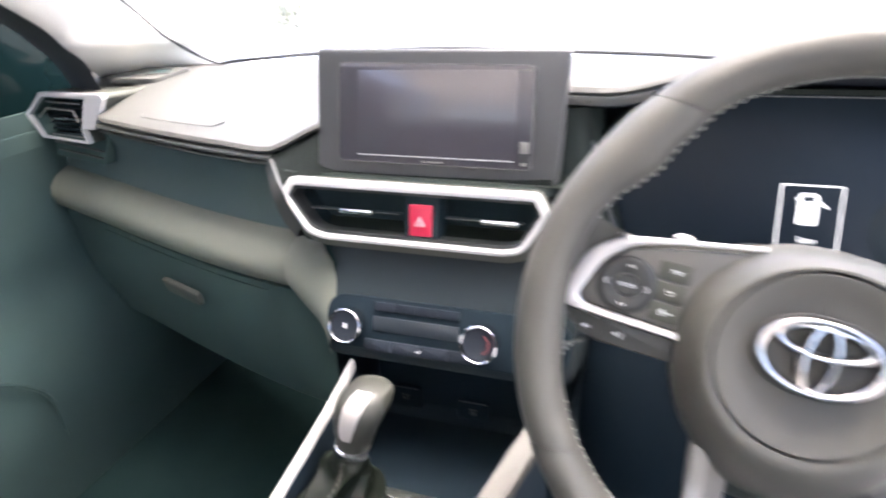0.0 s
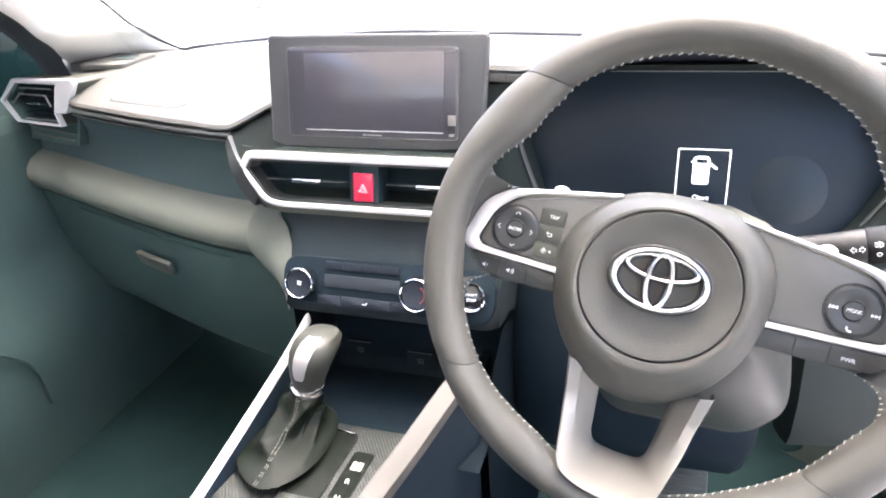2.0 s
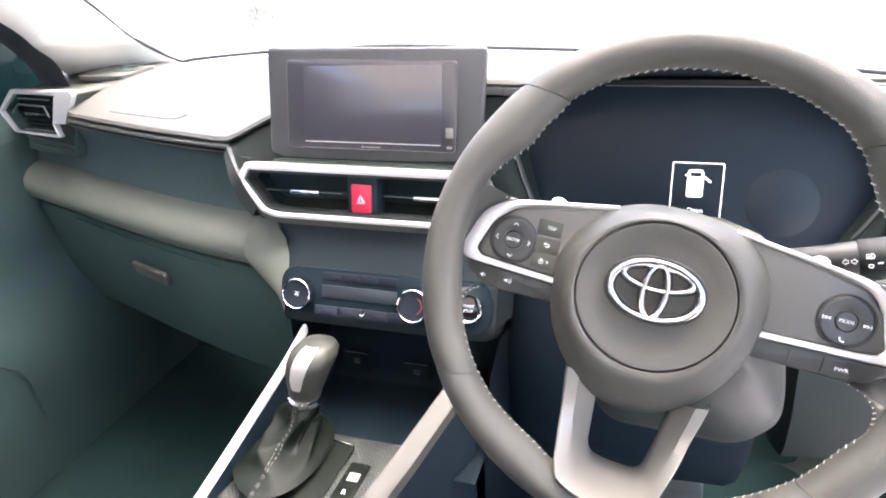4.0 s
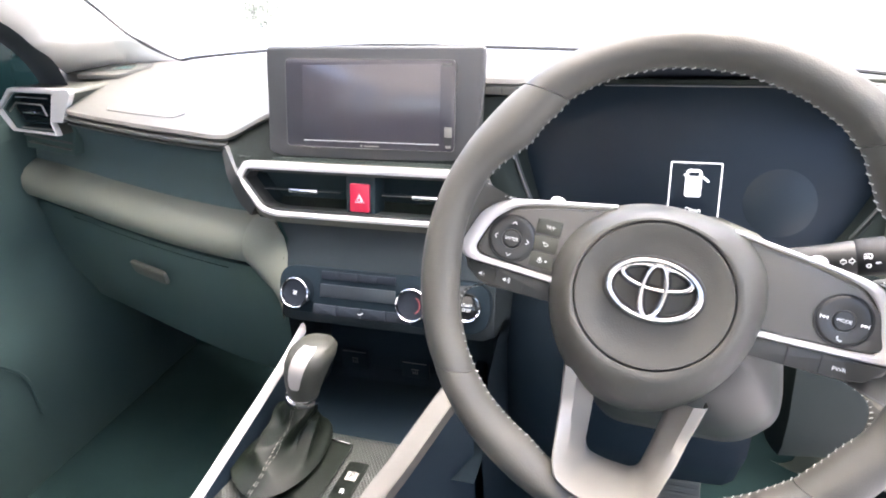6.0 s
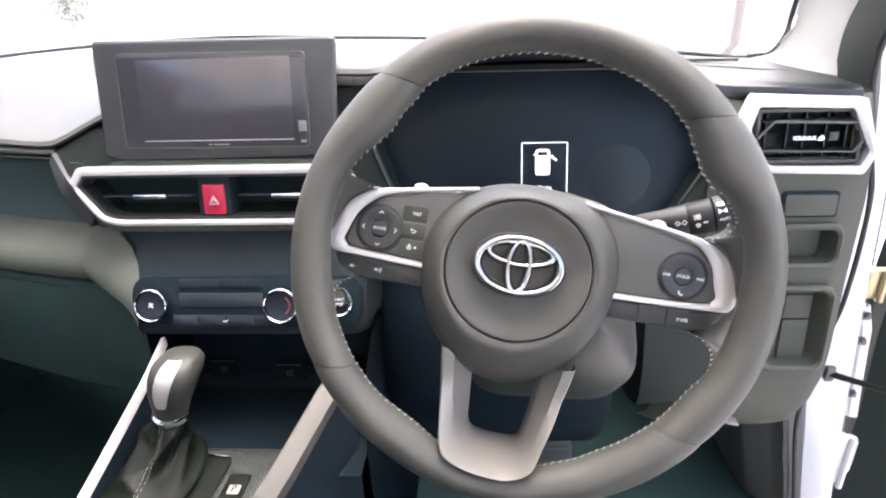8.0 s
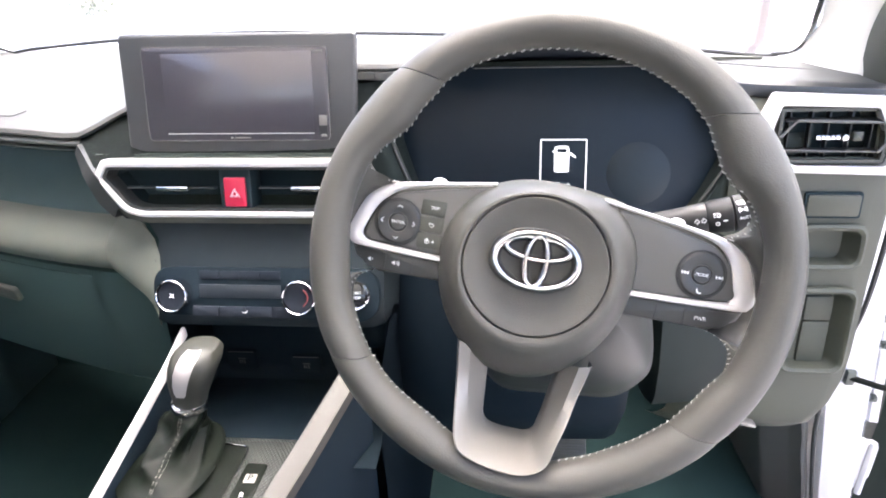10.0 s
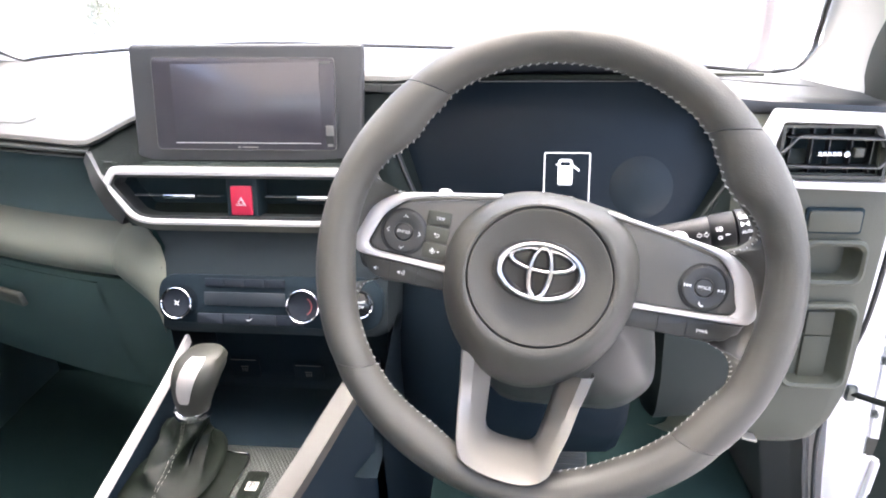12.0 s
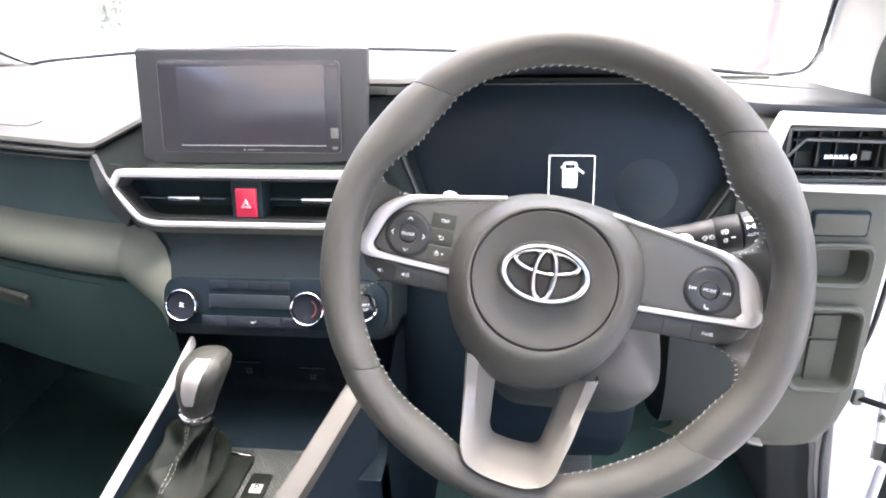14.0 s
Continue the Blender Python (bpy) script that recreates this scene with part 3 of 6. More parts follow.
# spokes with their buttons
def outline(points, per=6):
    return [(p.x, p.y) for p in smooth_line([(x, y, 0) for x, y in points], per)]


def strip(b, outer, inner, z, h):
    """A flat trim between two open lines of as many points."""
    n = len(outer)
    rings = [[b.verts.new((x, y, zz)) for x, y in pts] for pts, zz in ((outer, z), (outer, z + h * 0.7), ([((p[0] * 3 + q[0]) / 4, (p[1] * 3 + q[1]) / 4) for p, q in zip(outer, inner)], z + h), ([((p[0] + q[0] * 3) / 4, (p[1] + q[1] * 3) / 4) for p, q in zip(outer, inner)], z + h), (inner, z + h * 0.7), (inner, z))]
    for a, c in zip(rings, rings[1:]):
        for i in range(n - 1):
            b.faces.new((a[i], a[i + 1], c[i + 1], c[i]))
    for i in (0, n - 1):
        b.faces.new([r[i] for r in rings])


DEEP = -0.024
def spoke(side):
    """A spoke: dark base, satin face, silver hoop round it, lower switch strip."""
    s = side
    def mir(pts):
        return [(s * x, y) for x, y in pts]
    b = bmesh.new()
    slab(b, mir([(-0.045, 0.052), (-0.10, 0.043), (-0.128, 0.037), (-0.146, 0.022), (-0.157, -0.006), (-0.15, -0.022), (-0.13, -0.032), (-0.08, -0.030), (-0.045, -0.03)]), DEEP - 0.022, DEEP - 0.004, 0.004, 3)
    base = part("spoke", b, LEATHER, steering_wheel)
    b = bmesh.new()
    slab(b, mir(rounded([(-0.045, 0.049), (-0.09, 0.041), (-0.122, 0.033), (-0.137, 0.019), (-0.145, -0.002), (-0.138, -0.007), (-0.084, -0.010), (-0.045, -0.010)], 0.004)), DEEP - 0.004, DEEP, 0.0012)
    face = part("spoke_face", b, SATIN, steering_wheel, "satin grey switch panel")
    out = outline([(-0.048 if s > 0 else -0.034, 0.0535 if s > 0 else 0.0550), (-0.097, 0.0455), (-0.123, 0.041), (-0.135, 0.036), (-0.147, 0.0255), (-0.1545, 0.008), (-0.1575, -0.003), (-0.1555, -0.009), (-0.148, -0.0125), (-0.115, -0.0140), (-0.081 if s > 0 else -0.059, -0.0155)])
    wide_end = 0.0 if s > 0 else 0.0042
    inn = outline([(-0.048 if s > 0 else -0.034, 0.0505 if s > 0 else 0.0520), (-0.095, 0.0425), (-0.118, 0.0365), (-0.128, 0.0305), (-0.1375 + 0.6 * wide_end, 0.0207), (-0.1438 + wide_end, 0.006), (-0.1463 + wide_end, -0.0015), (-0.1441 + wide_end, -0.0056), (-0.1385 + 0.5 * wide_end, -0.0079), (-0.112, -0.0095), (-0.081 if s > 0 else -0.059, -0.0110)])
    b = bmesh.new()
    strip(b, mir(out), mir(inn), DEEP - 0.003, 0.0055)
    part("silver_hoop", b, SILVER, steering_wheel, "bright silver trim hoop")
    b = bmesh.new()
    slab(b, mir(rounded([(-0.154, -0.012), (-0.14, -0.029), (-0.115, -0.031), (-0.070 if s > 0 else -0.056, -0.031), (-0.070 if s > 0 else -0.056, -0.0165), (-0.115, -0.0152)], 0.005)), DEEP - 0.014, DEEP - 0.003, 0.002)
    part("switch_strip", b, SWITCH, steering_wheel)
    for x in (-0.104, -0.126) if s > 0 else (-0.088, -0.110):
        b = bmesh.new()
        block(b, 0.0006, 0.0135, 0.001, s * x, -0.0232, DEEP - 0.0028, bevel=0)
        part("switch_gap", b, RUBBER, steering_wheel)
    b = bmesh.new()
    lathe(b, [(0.0, 0.004), (0.004, 0.0036), (0.0058, 0.002), (0.0062, 0.0)], 24, s * -0.093, 0.0458, 1.0, 0.6)
    part("paddle_tip", b, SILVER, steering_wheel, m=at(0, 0, DEEP - 0.012))
    return face


def ring_button(x, y, words, marks):
    b = bmesh.new()
    lathe(b, [(0.0175, -0.002), (0.0175, 0.0012), (0.0163, 0.0022), (0.0150, 0.0026), (0.0095, 0.0012), (0.0078, 0.0010), (0.0076, -0.002)], 48)
    pad_ = part("button_ring", b, KEY, steering_wheel, "black round rocker ring", m=at(x, y, DEEP))
    b = bmesh.new()
    lathe(b, [(0.0172, -0.002), (0.0188, -0.002), (0.0188, 0.0008), (0.0180, 0.0012), (0.0172, 0.0008)], 48)
    part("groove", b, RUBBER, pad_)
    b = bmesh.new()
    lathe(b, [(0.0, 0.0018), (0.0062, 0.0016), (0.0070, 0.0006), (0.0070, -0.002)], 36)
    part("centre_button", b, KEY, pad_)
    lettering("lettering", words, 0.0034, PRINT, pad_, at(0, 0, 0.0021))
    for shape, mx, my, turn in marks:
        b = bmesh.new()
        if shape == "chevron":
            tube(b, [(-0.0018, -0.0009, 0), (0, 0.0009, 0), (0.0018, -0.0009, 0)], 0.00035, 5)
        elif shape == "skip":
            for k in (-0.0014, 0.0009):
                b.faces.new([b.verts.new(v) for v in ((k - 0.001, -0.0013, 0), (k + 0.0012, 0, 0), (k - 0.001, 0.0013, 0))])
            block(b, 0.0006, 0.0028, 0.0002, 0.0026, 0, 0, bevel=0)
        else:
            tube(b, smooth_line([(-0.0016, 0.0016, 0), (-0.0013, -0.0004, 0), (0.0004, -0.0014, 0), (0.0018, -0.0012, 0)], 4), 0.0006, 5)
        part("mark", b, PRINT, pad_, m=at(mx, my, 0.0026, turn))


left_face = spoke(1)
right_face = spoke(-1)
ring_button(-0.1195, 0.0105, "ENTER", [("chevron", 0, 0.0125, 0), ("chevron", 0, -0.0125, 180), ("chevron", -0.0125, 0, 90), ("chevron", 0.0125, 0, -90)])
ring_button(0.1150, 0.0105, "MODE", [("skip", 0.0125, 0, 0), ("skip", -0.0125, 0, 180), ("phone", 0, -0.0125, 0)])
for y, w, word in ((0.0255, 0.019, "TRIP"), (0.0125, 0.019, ""), (-0.0005, 0.019, "")):
    b = bmesh.new()
    slab(b, rounded(rect(w, 0.0118), 0.0015), -0.001, 0.0012, 0.0006)
    key = part("button", b, PLASTIC, steering_wheel, m=at(-0.0935, y, DEEP))
    if word:
        lettering("lettering", word, 0.0036, PRINT, key, at(0.001, 0, 0.0014))
    elif y > 0:
        b = bmesh.new()
        tube(b, smooth_line([(-0.002, 0.0006, 0.0013), (0.001, 0.0006, 0.0013), (0.002, -0.0006, 0.0013), (0.001, -0.0016, 0.0013), (-0.001, -0.0016, 0.0013)], 4), 0.0003, 5)
        tube(b, [(-0.001, 0.0016, 0.0013), (-0.002, 0.0006, 0.0013), (-0.001, -0.0003, 0.0013)], 0.0003, 5)
        part("mark", b, PRINT, key)
    else:
        b = bmesh.new()
        lathe(b, [(0.0, 0.0002), (0.0009, 0.0)], 10, -0.0015, 0.0008, 1, 1.8)
        tube(b, smooth_line([(-0.0032, 0.001, 0), (-0.003, -0.0012, 0), (-0.0015, -0.0018, 0), (0, -0.0012, 0), (0.0002, 0.001, 0)], 4), 0.00025, 5)
        lathe(b, [(0.0, 0.0002), (0.0009, 0.0)], 10, 0.0032, 0.0)
        part("mark", b, PRINT, key, m=at(0, 0, 0.0013))
lettering("lettering", "PWR", 0.0042, PRINT, steering_wheel, at(0.122, -0.0235, DEEP - 0.0022, 2))
for x, big in ((-0.1375, 0), (-0.118, 1)):
    b = bmesh.new()
    b.faces.new([b.verts.new(v) for v in ((-0.002, -0.0006, 0), (-0.001, -0.0006, 0), (0.0005, -0.0018, 0), (0.0005, 0.0018, 0), (-0.001, 0.0006, 0), (-0.002, 0.0006, 0))])
    for k in range(1 + 2 * big):
        r = 0.0012 + 0.001 * k
        tube(b, [(0.0008 + r * math.cos(a), r * math.sin(a), 0) for a in (-0.8, -0.4, 0, 0.4, 0.8)], 0.00025, 5)
    part("mark", b, PRINT, steering_wheel, m=at(x, -0.0225, DEEP - 0.0022))

# lower spoke: a silver U round an open window
outer = [(-0.0580, -0.072), (-0.0545, -0.10), (-0.0515, -0.121), (-0.048, -0.139), (-0.0405, -0.148), (-0.024, -0.154), (-0.001, -0.1565), (0.013, -0.1535), (0.0225, -0.146), (0.030, -0.132), (0.037, -0.117), (0.0435, -0.095), (0.0480, -0.074)]
inner = [(-0.0315, -0.080), (-0.0303, -0.10), (-0.0288, -0.122), (-0.0278, -0.133), (-0.0230, -0.1395), (-0.012, -0.1420), (-0.002, -0.1425), (0.0085, -0.1420), (0.0140, -0.1380), (0.0168, -0.130), (0.0198, -0.116), (0.0222, -0.10), (0.0250, -0.080)]
o, i_ = outline(outer, 5), outline(inner, 5)
bm = bmesh.new()
n = len(o)
prof = ((0.0, -0.034), (0.0, -0.020), (0.06, -0.0175), (0.42, -0.0185), (0.5, -0.0215), (0.93, -0.030), (1.0, -0.032), (1.0, -0.047))
rings = []
for t, z in prof:
    rings.append([bm.verts.new((a[0] + (c[0] - a[0]) * t, a[1] + (c[1] - a[1]) * t, z + 0.037 * (1 - 0.8 * t) * min(1, max(0, (-a[1] - 0.10) / 0.045)) ** 1.3)) for a, c in zip(o, i_)])
for a, c in zip(rings, rings[1:]):
    for k in range(n - 1):
        bm.faces.new((a[k], a[k + 1], c[k + 1], c[k]))
part("lower_spoke", bm, PEWTER, steering_wheel, "satin silver U-shaped lower spoke")

# column shroud and stalks behind the wheel
shroud = thing("column_shroud", "dark grey plastic steering column shroud", "steering column", WHEEL @ pose(0, 0, 0, 0, 0, 9.5))
bm = bmesh.new()
secs = []
for z, r_, h0, h1 in ((-0.050, 0.058, -0.082, 0.0), (-0.075, 0.082, -0.110, 0.01), (-0.105, 0.099, -0.132, 0.015), (-0.140, 0.110, -0.148, 0.02), (-0.19, 0.111, -0.150, 0.02), (-0.30, 0.10, -0.13, 0.02)):
    secs.append([(x, y, z) for x, y in rounded([(-0.056, h0 + 0.03), (-0.035, h0 + 0.006), (r_ - 0.032, h0), (r_ - 0.002, h0 + 0.026), (r_, h0 + 0.050), (r_ - 0.010, h1), (-0.056, h1)], 0.02)])
loft(bm, secs, closed=True, caps=True)
part("lower_shroud", bm, SWITCH, shroud)
bm = bmesh.new()
loft(bm, [[(x, y, z) for x, y in rounded([(-w * 0.5, 0.0), (w * 0.98, 0.0), (w * 0.85, h), (-w * 0.4, h)], 0.02)] for z, w, h in ((-0.06, 0.055, 0.02), (-0.085, 0.082, 0.035), (-0.12, 0.094, 0.045), (-0.28, 0.09, 0.05))], closed=True, caps=True)
part("upper_shroud", bm, PLASTIC, shroud)
bm = bmesh.new()
lathe(bm, [(0.0, -0.045), (0.034, -0.045), (0.036, -0.06), (0.036, -0.10)], 32)
part("column_collar", bm, RUBBER, shroud)

# ---- dashboard ----
dashboard = thing("dashboard", "dark grey moulded dashboard with a soft top pad across the car", "dashboard")


def lerp_table(table, x):
    """Linear reading of rows (x, values...)."""
    if x <= table[0][0]:
        return table[0][1:]
    for a, b in zip(table, table[1:]):
        if x <= b[0]:
            t = (x - a[0]) / (b[0] - a[0])
            t = t * t * (3 - 2 * t) * 0.4 + t * 0.6
            return [p + (q - p) * t for p, q in zip(a[1:], b[1:])]
    return table[-1][1:]


def curve_table(table, x):
    """Reading of rows (x, values...) along a smooth curve through them."""
    if x <= table[0][0]:
        return table[0][1:]
    if x >= table[-1][0]:
        return table[-1][1:]
    i = max(k for k in range(len(table) - 1) if table[k][0] <= x)
    a, b = table[i], table[i + 1]
    p0, p1 = table[max(i - 1, 0)], table[min(i + 2, len(table) - 1)]
    h = b[0] - a[0]
    t = (x - a[0]) / h
    out = []
    for k in range(1, len(a)):
        m0, m1 = h * (b[k] - p0[k]) / (b[0] - p0[0]), h * (p1[k] - a[k]) / (p1[0] - a[0])
        out.append((2 * t**3 - 3 * t * t + 1) * a[k] + (t**3 - 2 * t * t + t) * m0 + (3 * t * t - 2 * t**3) * b[k] + (t**3 - t * t) * m1)
    return out


# front edge of the passenger's top pad: x, y, z
EDGE = [(-1.16, 0.458, 0.975), (-1.05, 0.4215, 0.9745), (-0.93, 0.381, 0.974), (-0.85, 0.3535, 0.973), (-0.70, 0.305, 0.973), (-0.60, 0.279, 0.973), (-0.53, 0.266, 0.973)]
pad_xs = [-0.892 + (0.892 - 0.53) * i / 18 for i in range(19)]
xs = [-1.16 + (1.16 - 0.53) * i / 26 for i in range(27)]


def sweep(profile, name, mat, label="", stations=xs):
    """A skin along the passenger's side: profile of (how far ahead of the pad's edge, height above it)."""
    b = bmesh.new()
    rows = []
    for x in stations:
        y, z = curve_table(EDGE, x)
        rows.append([(x, y + dy, z + dz) for dy, dz in profile])
    loft(b, rows)
    return part(name, b, mat, dashboard, label)


def top_rows(stations, table):
    rows = []
    for x in stations:
        y, z = curve_table(table, x)
        yb = 0.60 + 0.11 * (1 - ((x + 0.25) / 0.72) ** 2)
        zb = 1.012 - 0.045 * max(0, x + 0.1)
        row = [(x, y + 0.012, z - 0.005), (x, y + 0.002, z - 0.0045), (x, y, z - 0.0015), (x, y + 0.003, z + 0.003), (x, y + 0.014, z + 0.0065)]
        for k in range(1, 9):
            t = k / 8
            row.append((x + 0.045 * t * max(0, (x - 0.30) / 0.082), y + 0.014 + (yb - y - 0.014) * t, z + 0.0065 + (zb - z - 0.0065) * (1 - (1 - t) ** 2) + 0.006 * math.sin(math.pi * t)))
        rows.append(row)
    return rows


EDGE_TOP = [(-1.06, 0.530, 1.004), (-0.954, 0.456, 0.992), (-0.912, 0.405, 0.977), (-0.892, 0.372, 0.9735)] + EDGE[3:] + [(-0.500, 0.268, 0.986), (-0.465, 0.272, 1.002), (-0.44, 0.277, 1.010), (-0.36, 0.295, 1.020), (-0.26, 0.280, 1.034), (-0.20, 0.264, 1.0475), (-0.14, 0.258, 1.049), (-0.09, 0.255, 1.062), (-0.04, 0.252, 1.077), (0.02, 0.251, 1.083), (0.12, 0.256, 1.072), (0.18, 0.280, 1.034), (0.215, 0.297, 1.016), (0.30, 0.292, 1.011), (0.42, 0.296, 1.004)]
bm = bmesh.new()
loft(bm, top_rows([-1.06, -1.02, -0.98, -0.954, -0.93, -0.912, -0.90] + pad_xs + [-0.53 + 0.912 * (i + 1) / 46 for i in range(46)], EDGE_TOP))
part("top_pad", bm, PAD, dashboard, "soft grained grey top pad")
FOOT = [(-0.531, 0.2655, 0.962), (-0.523, 0.261, 0.9640), (-0.509, 0.244, 0.9620), (-0.499, 0.231, 0.9590), (-0.487, 0.217, 0.9530), (-0.477, 0.2095, 0.9470), (-0.466, 0.2130, 0.954), (-0.452, 0.2240, 0.960), (-0.435, 0.2345, 0.960), (-0.16, 0.2345, 0.960)]
bm = bmesh.new()
rows = []
for i in range(31):
    x = -0.531 + 0.335 * i / 30
    y, z = curve_table(EDGE_TOP, x)
    fy, fz = lerp_table(FOOT, x)
    top, foot = Vector((x, y + 0.006, z - 0.005)), Vector((x, fy, min(fz, z - 0.009)))
    rows.append([top, top.lerp(foot, 0.35) + Vector((0, 0.003, 0)), top.lerp(foot, 0.7) + Vector((0, 0.002, 0)), foot])
loft(bm, rows)
part("pod_face", bm, POD_SHADED, dashboard, "shade-coloured face of the raised display pod")
bm = bmesh.new()
rows = []
for i in range(25):
    x = -0.20 + 0.42 * i / 24
    y, z = curve_table(EDGE_TOP, x)
    rows.append([(x, y + 0.007, z - 0.009), (x, y + 0.010, z - 0.014), (x, y + 0.03, z - 0.022), (x, max(y + 0.035, 0.352), min(z - 0.02, 1.036)), (x, 0.36, 0.90)])
loft(bm, rows)
part("hood_brow", bm, HOOD, dashboard, "dark underside of the instrument hood")
for x0, x1, mat, lab in ((-0.20, -0.168, SATIN, "grey edge of the instrument hood"), (-0.1674, -0.11, SATIN, "grey edge of the instrument hood"), (-0.1095, 0.20, HOOD, "dark edge of the instrument hood")):
    bm = bmesh.new()
    rows = []
    for i in range(13):
        x = x0 + (x1 - x0) * i / 12
        y, z = curve_table(EDGE_TOP, x)
        rows.append([(x, y + 0.006, z - 0.0045), (x, y - 0.001, z - 0.005), (x, y - 0.0015, z - 0.008), (x, y, z - 0.0135), (x, y + 0.010, z - 0.015)])
    loft(bm, rows)
    part("hood_edge", bm, mat, dashboard, lab)
bm = bmesh.new()
rows = []
for x, y in ((-0.20, 0.262), (-0.168, 0.264), (-0.156, 0.270), (-0.148, 0.285), (-0.143, 0.33)):
    rows.append([(x - 0.018, y + 0.04, 1.036), (x - 0.018, y + 0.012, 1.028), (x - 0.014, y + 0.004, 1.0), (x - 0.005, y, 0.95), (x + 0.014, y - 0.004, 0.90), (x + 0.04, y, 0.80)])
loft(bm, rows)
part("cluster_upright", bm, POD, dashboard, "dark upright between display and instruments")
bm = bmesh.new()
rows = []
for x, y in ((0.226, 0.325), (0.228, 0.300), (0.231, 0.288), (0.238, 0.281), (0.256, 0.278), (0.31, 0.288)):
    rows.append([(x, y + 0.006, 0.965), (x, y, 0.955), (x - 0.003, y, 0.935), (x - 0.026, y - 0.001, 0.893), (x - 0.042, y - 0.002, 0.870), (x - 0.070, y - 0.004, 0.855), (x - 0.10, y, 0.80)])
loft(bm, rows)
part("cluster_upright", bm, POD, dashboard, "grey upright between instruments and side vent")
bm = bmesh.new()
tube(bm, smooth_line([(0.230, 0.287, 0.955), (0.226, 0.286, 0.936), (0.204, 0.285, 0.893), (0.189, 0.283, 0.870), (0.166, 0.281, 0.858)], 6), 0.0022, 8, flat=0.6)
part("trim_line", bm, SATIN, dashboard)
bm = bmesh.new()
tube(bm, smooth_line([(-0.165, 0.283, 0.995), (-0.155, 0.281, 0.955), (-0.137, 0.277, 0.908), (-0.118, 0.274, 0.875)], 5), 0.004, 8, flat=0.5)
part("trim_line", bm, SATIN, dashboard)
bm = bmesh.new()
rows = []
for i in range(12):
    x = 0.19 + 0.191 * i / 11
    y, z = curve_table(EDGE_TOP, x)
    rows.append([(x, y + 0.013, z + 0.0078), (x, y + 0.006, z + 0.0072), (x, y - 0.0005, z + 0.0045), (x, y - 0.0025, z - 0.001), (x, y - 0.002, z - 0.008), (x, y + 0.006, z - 0.0105), (x, y + 0.03, z - 0.012)])
loft(bm, rows)
part("edge_trim", bm, KEY, dashboard, "dark edge strip over the side vent")
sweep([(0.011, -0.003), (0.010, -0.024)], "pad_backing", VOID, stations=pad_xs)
sweep([(0.012, -0.0072), (0.001, -0.0078), (-0.001, -0.0095), (-0.001, -0.0120), (0.002, -0.0140), (0.012, -0.0142)], "edge_strip", STRIP, "pale grey edge strip", stations=pad_xs)
sweep([(0.012, -0.0175), (0.004, -0.0180), (0.003, -0.0192), (0.004, -0.0206), (0.012, -0.0212)], "accent_line", STRIP, stations=pad_xs)
sweep([(0.012, -0.021), (0.030, -0.030), (0.046, -0.060), (0.048, -0.095), (0.040, -0.125), (0.030, -0.138)], "fascia_panel", FASCIA_LIFTED, "dark recessed fascia band")
sweep([(0.050, -0.118), (0.030, -0.122), (0.008, -0.130), (-0.006, -0.143), (-0.010, -0.160), (-0.004, -0.176), (0.012, -0.186), (0.040, -0.190)], "knee_pad", ROLL_LIT, "padded grey roll across the dashboard")
sweep([(0.03, -0.188), (0.012, -0.192), (0.010, -0.20), (0.018, -0.26), (0.035, -0.34), (0.07, -0.42), (0.15, -0.46), (0.36, -0.47)], "lower_panel", DARK, stations=xs + [-0.50, -0.47, -0.445])

# the roll bends down and runs out on the console's flank
first = [(-0.5305, 0.316, 0.855), (-0.5305, 0.296, 0.851), (-0.5305, 0.274, 0.843), (-0.5305, 0.260, 0.830), (-0.5305, 0.256, 0.813), (-0.5305, 0.262, 0.797), (-0.5305, 0.278, 0.787), (-0.5305, 0.306, 0.783)]
last = [(-0.440, 0.2055, 0.889), (-0.424, 0.1975, 0.873), (-0.416, 0.187, 0.857), (-0.414, 0.177, 0.840), (-0.415, 0.1685, 0.822), (-0.417, 0.1620, 0.805), (-0.419, 0.1590, 0.790), (-0.420, 0.162, 0.777)]
bm = bmesh.new()
rows = []
for k in range(13):
    t = k / 12
    rows.append([Vector(p) * (1 - t) ** 2 + (Vector(p) + Vector((0.082, -0.074, 0.008))) * 2 * t * (1 - t) + Vector(q) * t * t for p, q in zip(first, last)])
loft(bm, rows)
part("roll_end", bm, ROLL_LIT, dashboard)
# light edge strip from the pad's tip down the console's flank
bm = bmesh.new()
ribbon = [((-0.527, 0.2625, 0.9650), (-0.533, 0.2630, 0.9540)), ((-0.511, 0.2440, 0.9620), (-0.518, 0.2435, 0.9500)), ((-0.499, 0.2300, 0.9585), (-0.5075, 0.2295, 0.9465)), ((-0.4865, 0.2165, 0.9525), (-0.498, 0.2170, 0.9430)), ((-0.4765, 0.2075, 0.9460), (-0.488, 0.2080, 0.9325)), ((-0.470, 0.2055, 0.9320), (-0.4795, 0.2055, 0.9140)), ((-0.457, 0.2050, 0.9120), (-0.466, 0.2050, 0.8980))]
loft(bm, [[Vector(p) + Vector((0.004, 0.008, -0.002)), Vector(p) + Vector((0, -0.0050, 0)), Vector(q) + Vector((0, -0.0055, 0)), Vector(q) + Vector((-0.0008, -0.003, -0.0012)), Vector(q) + Vector((0.004, 0.012, -0.004))] for p, q in zip(smooth_line([a for a, c in ribbon], 4), smooth_line([c for a, c in ribbon], 4))])
part("edge_strip", bm, KEY, dashboard, "grey edge strip down the console's flank")
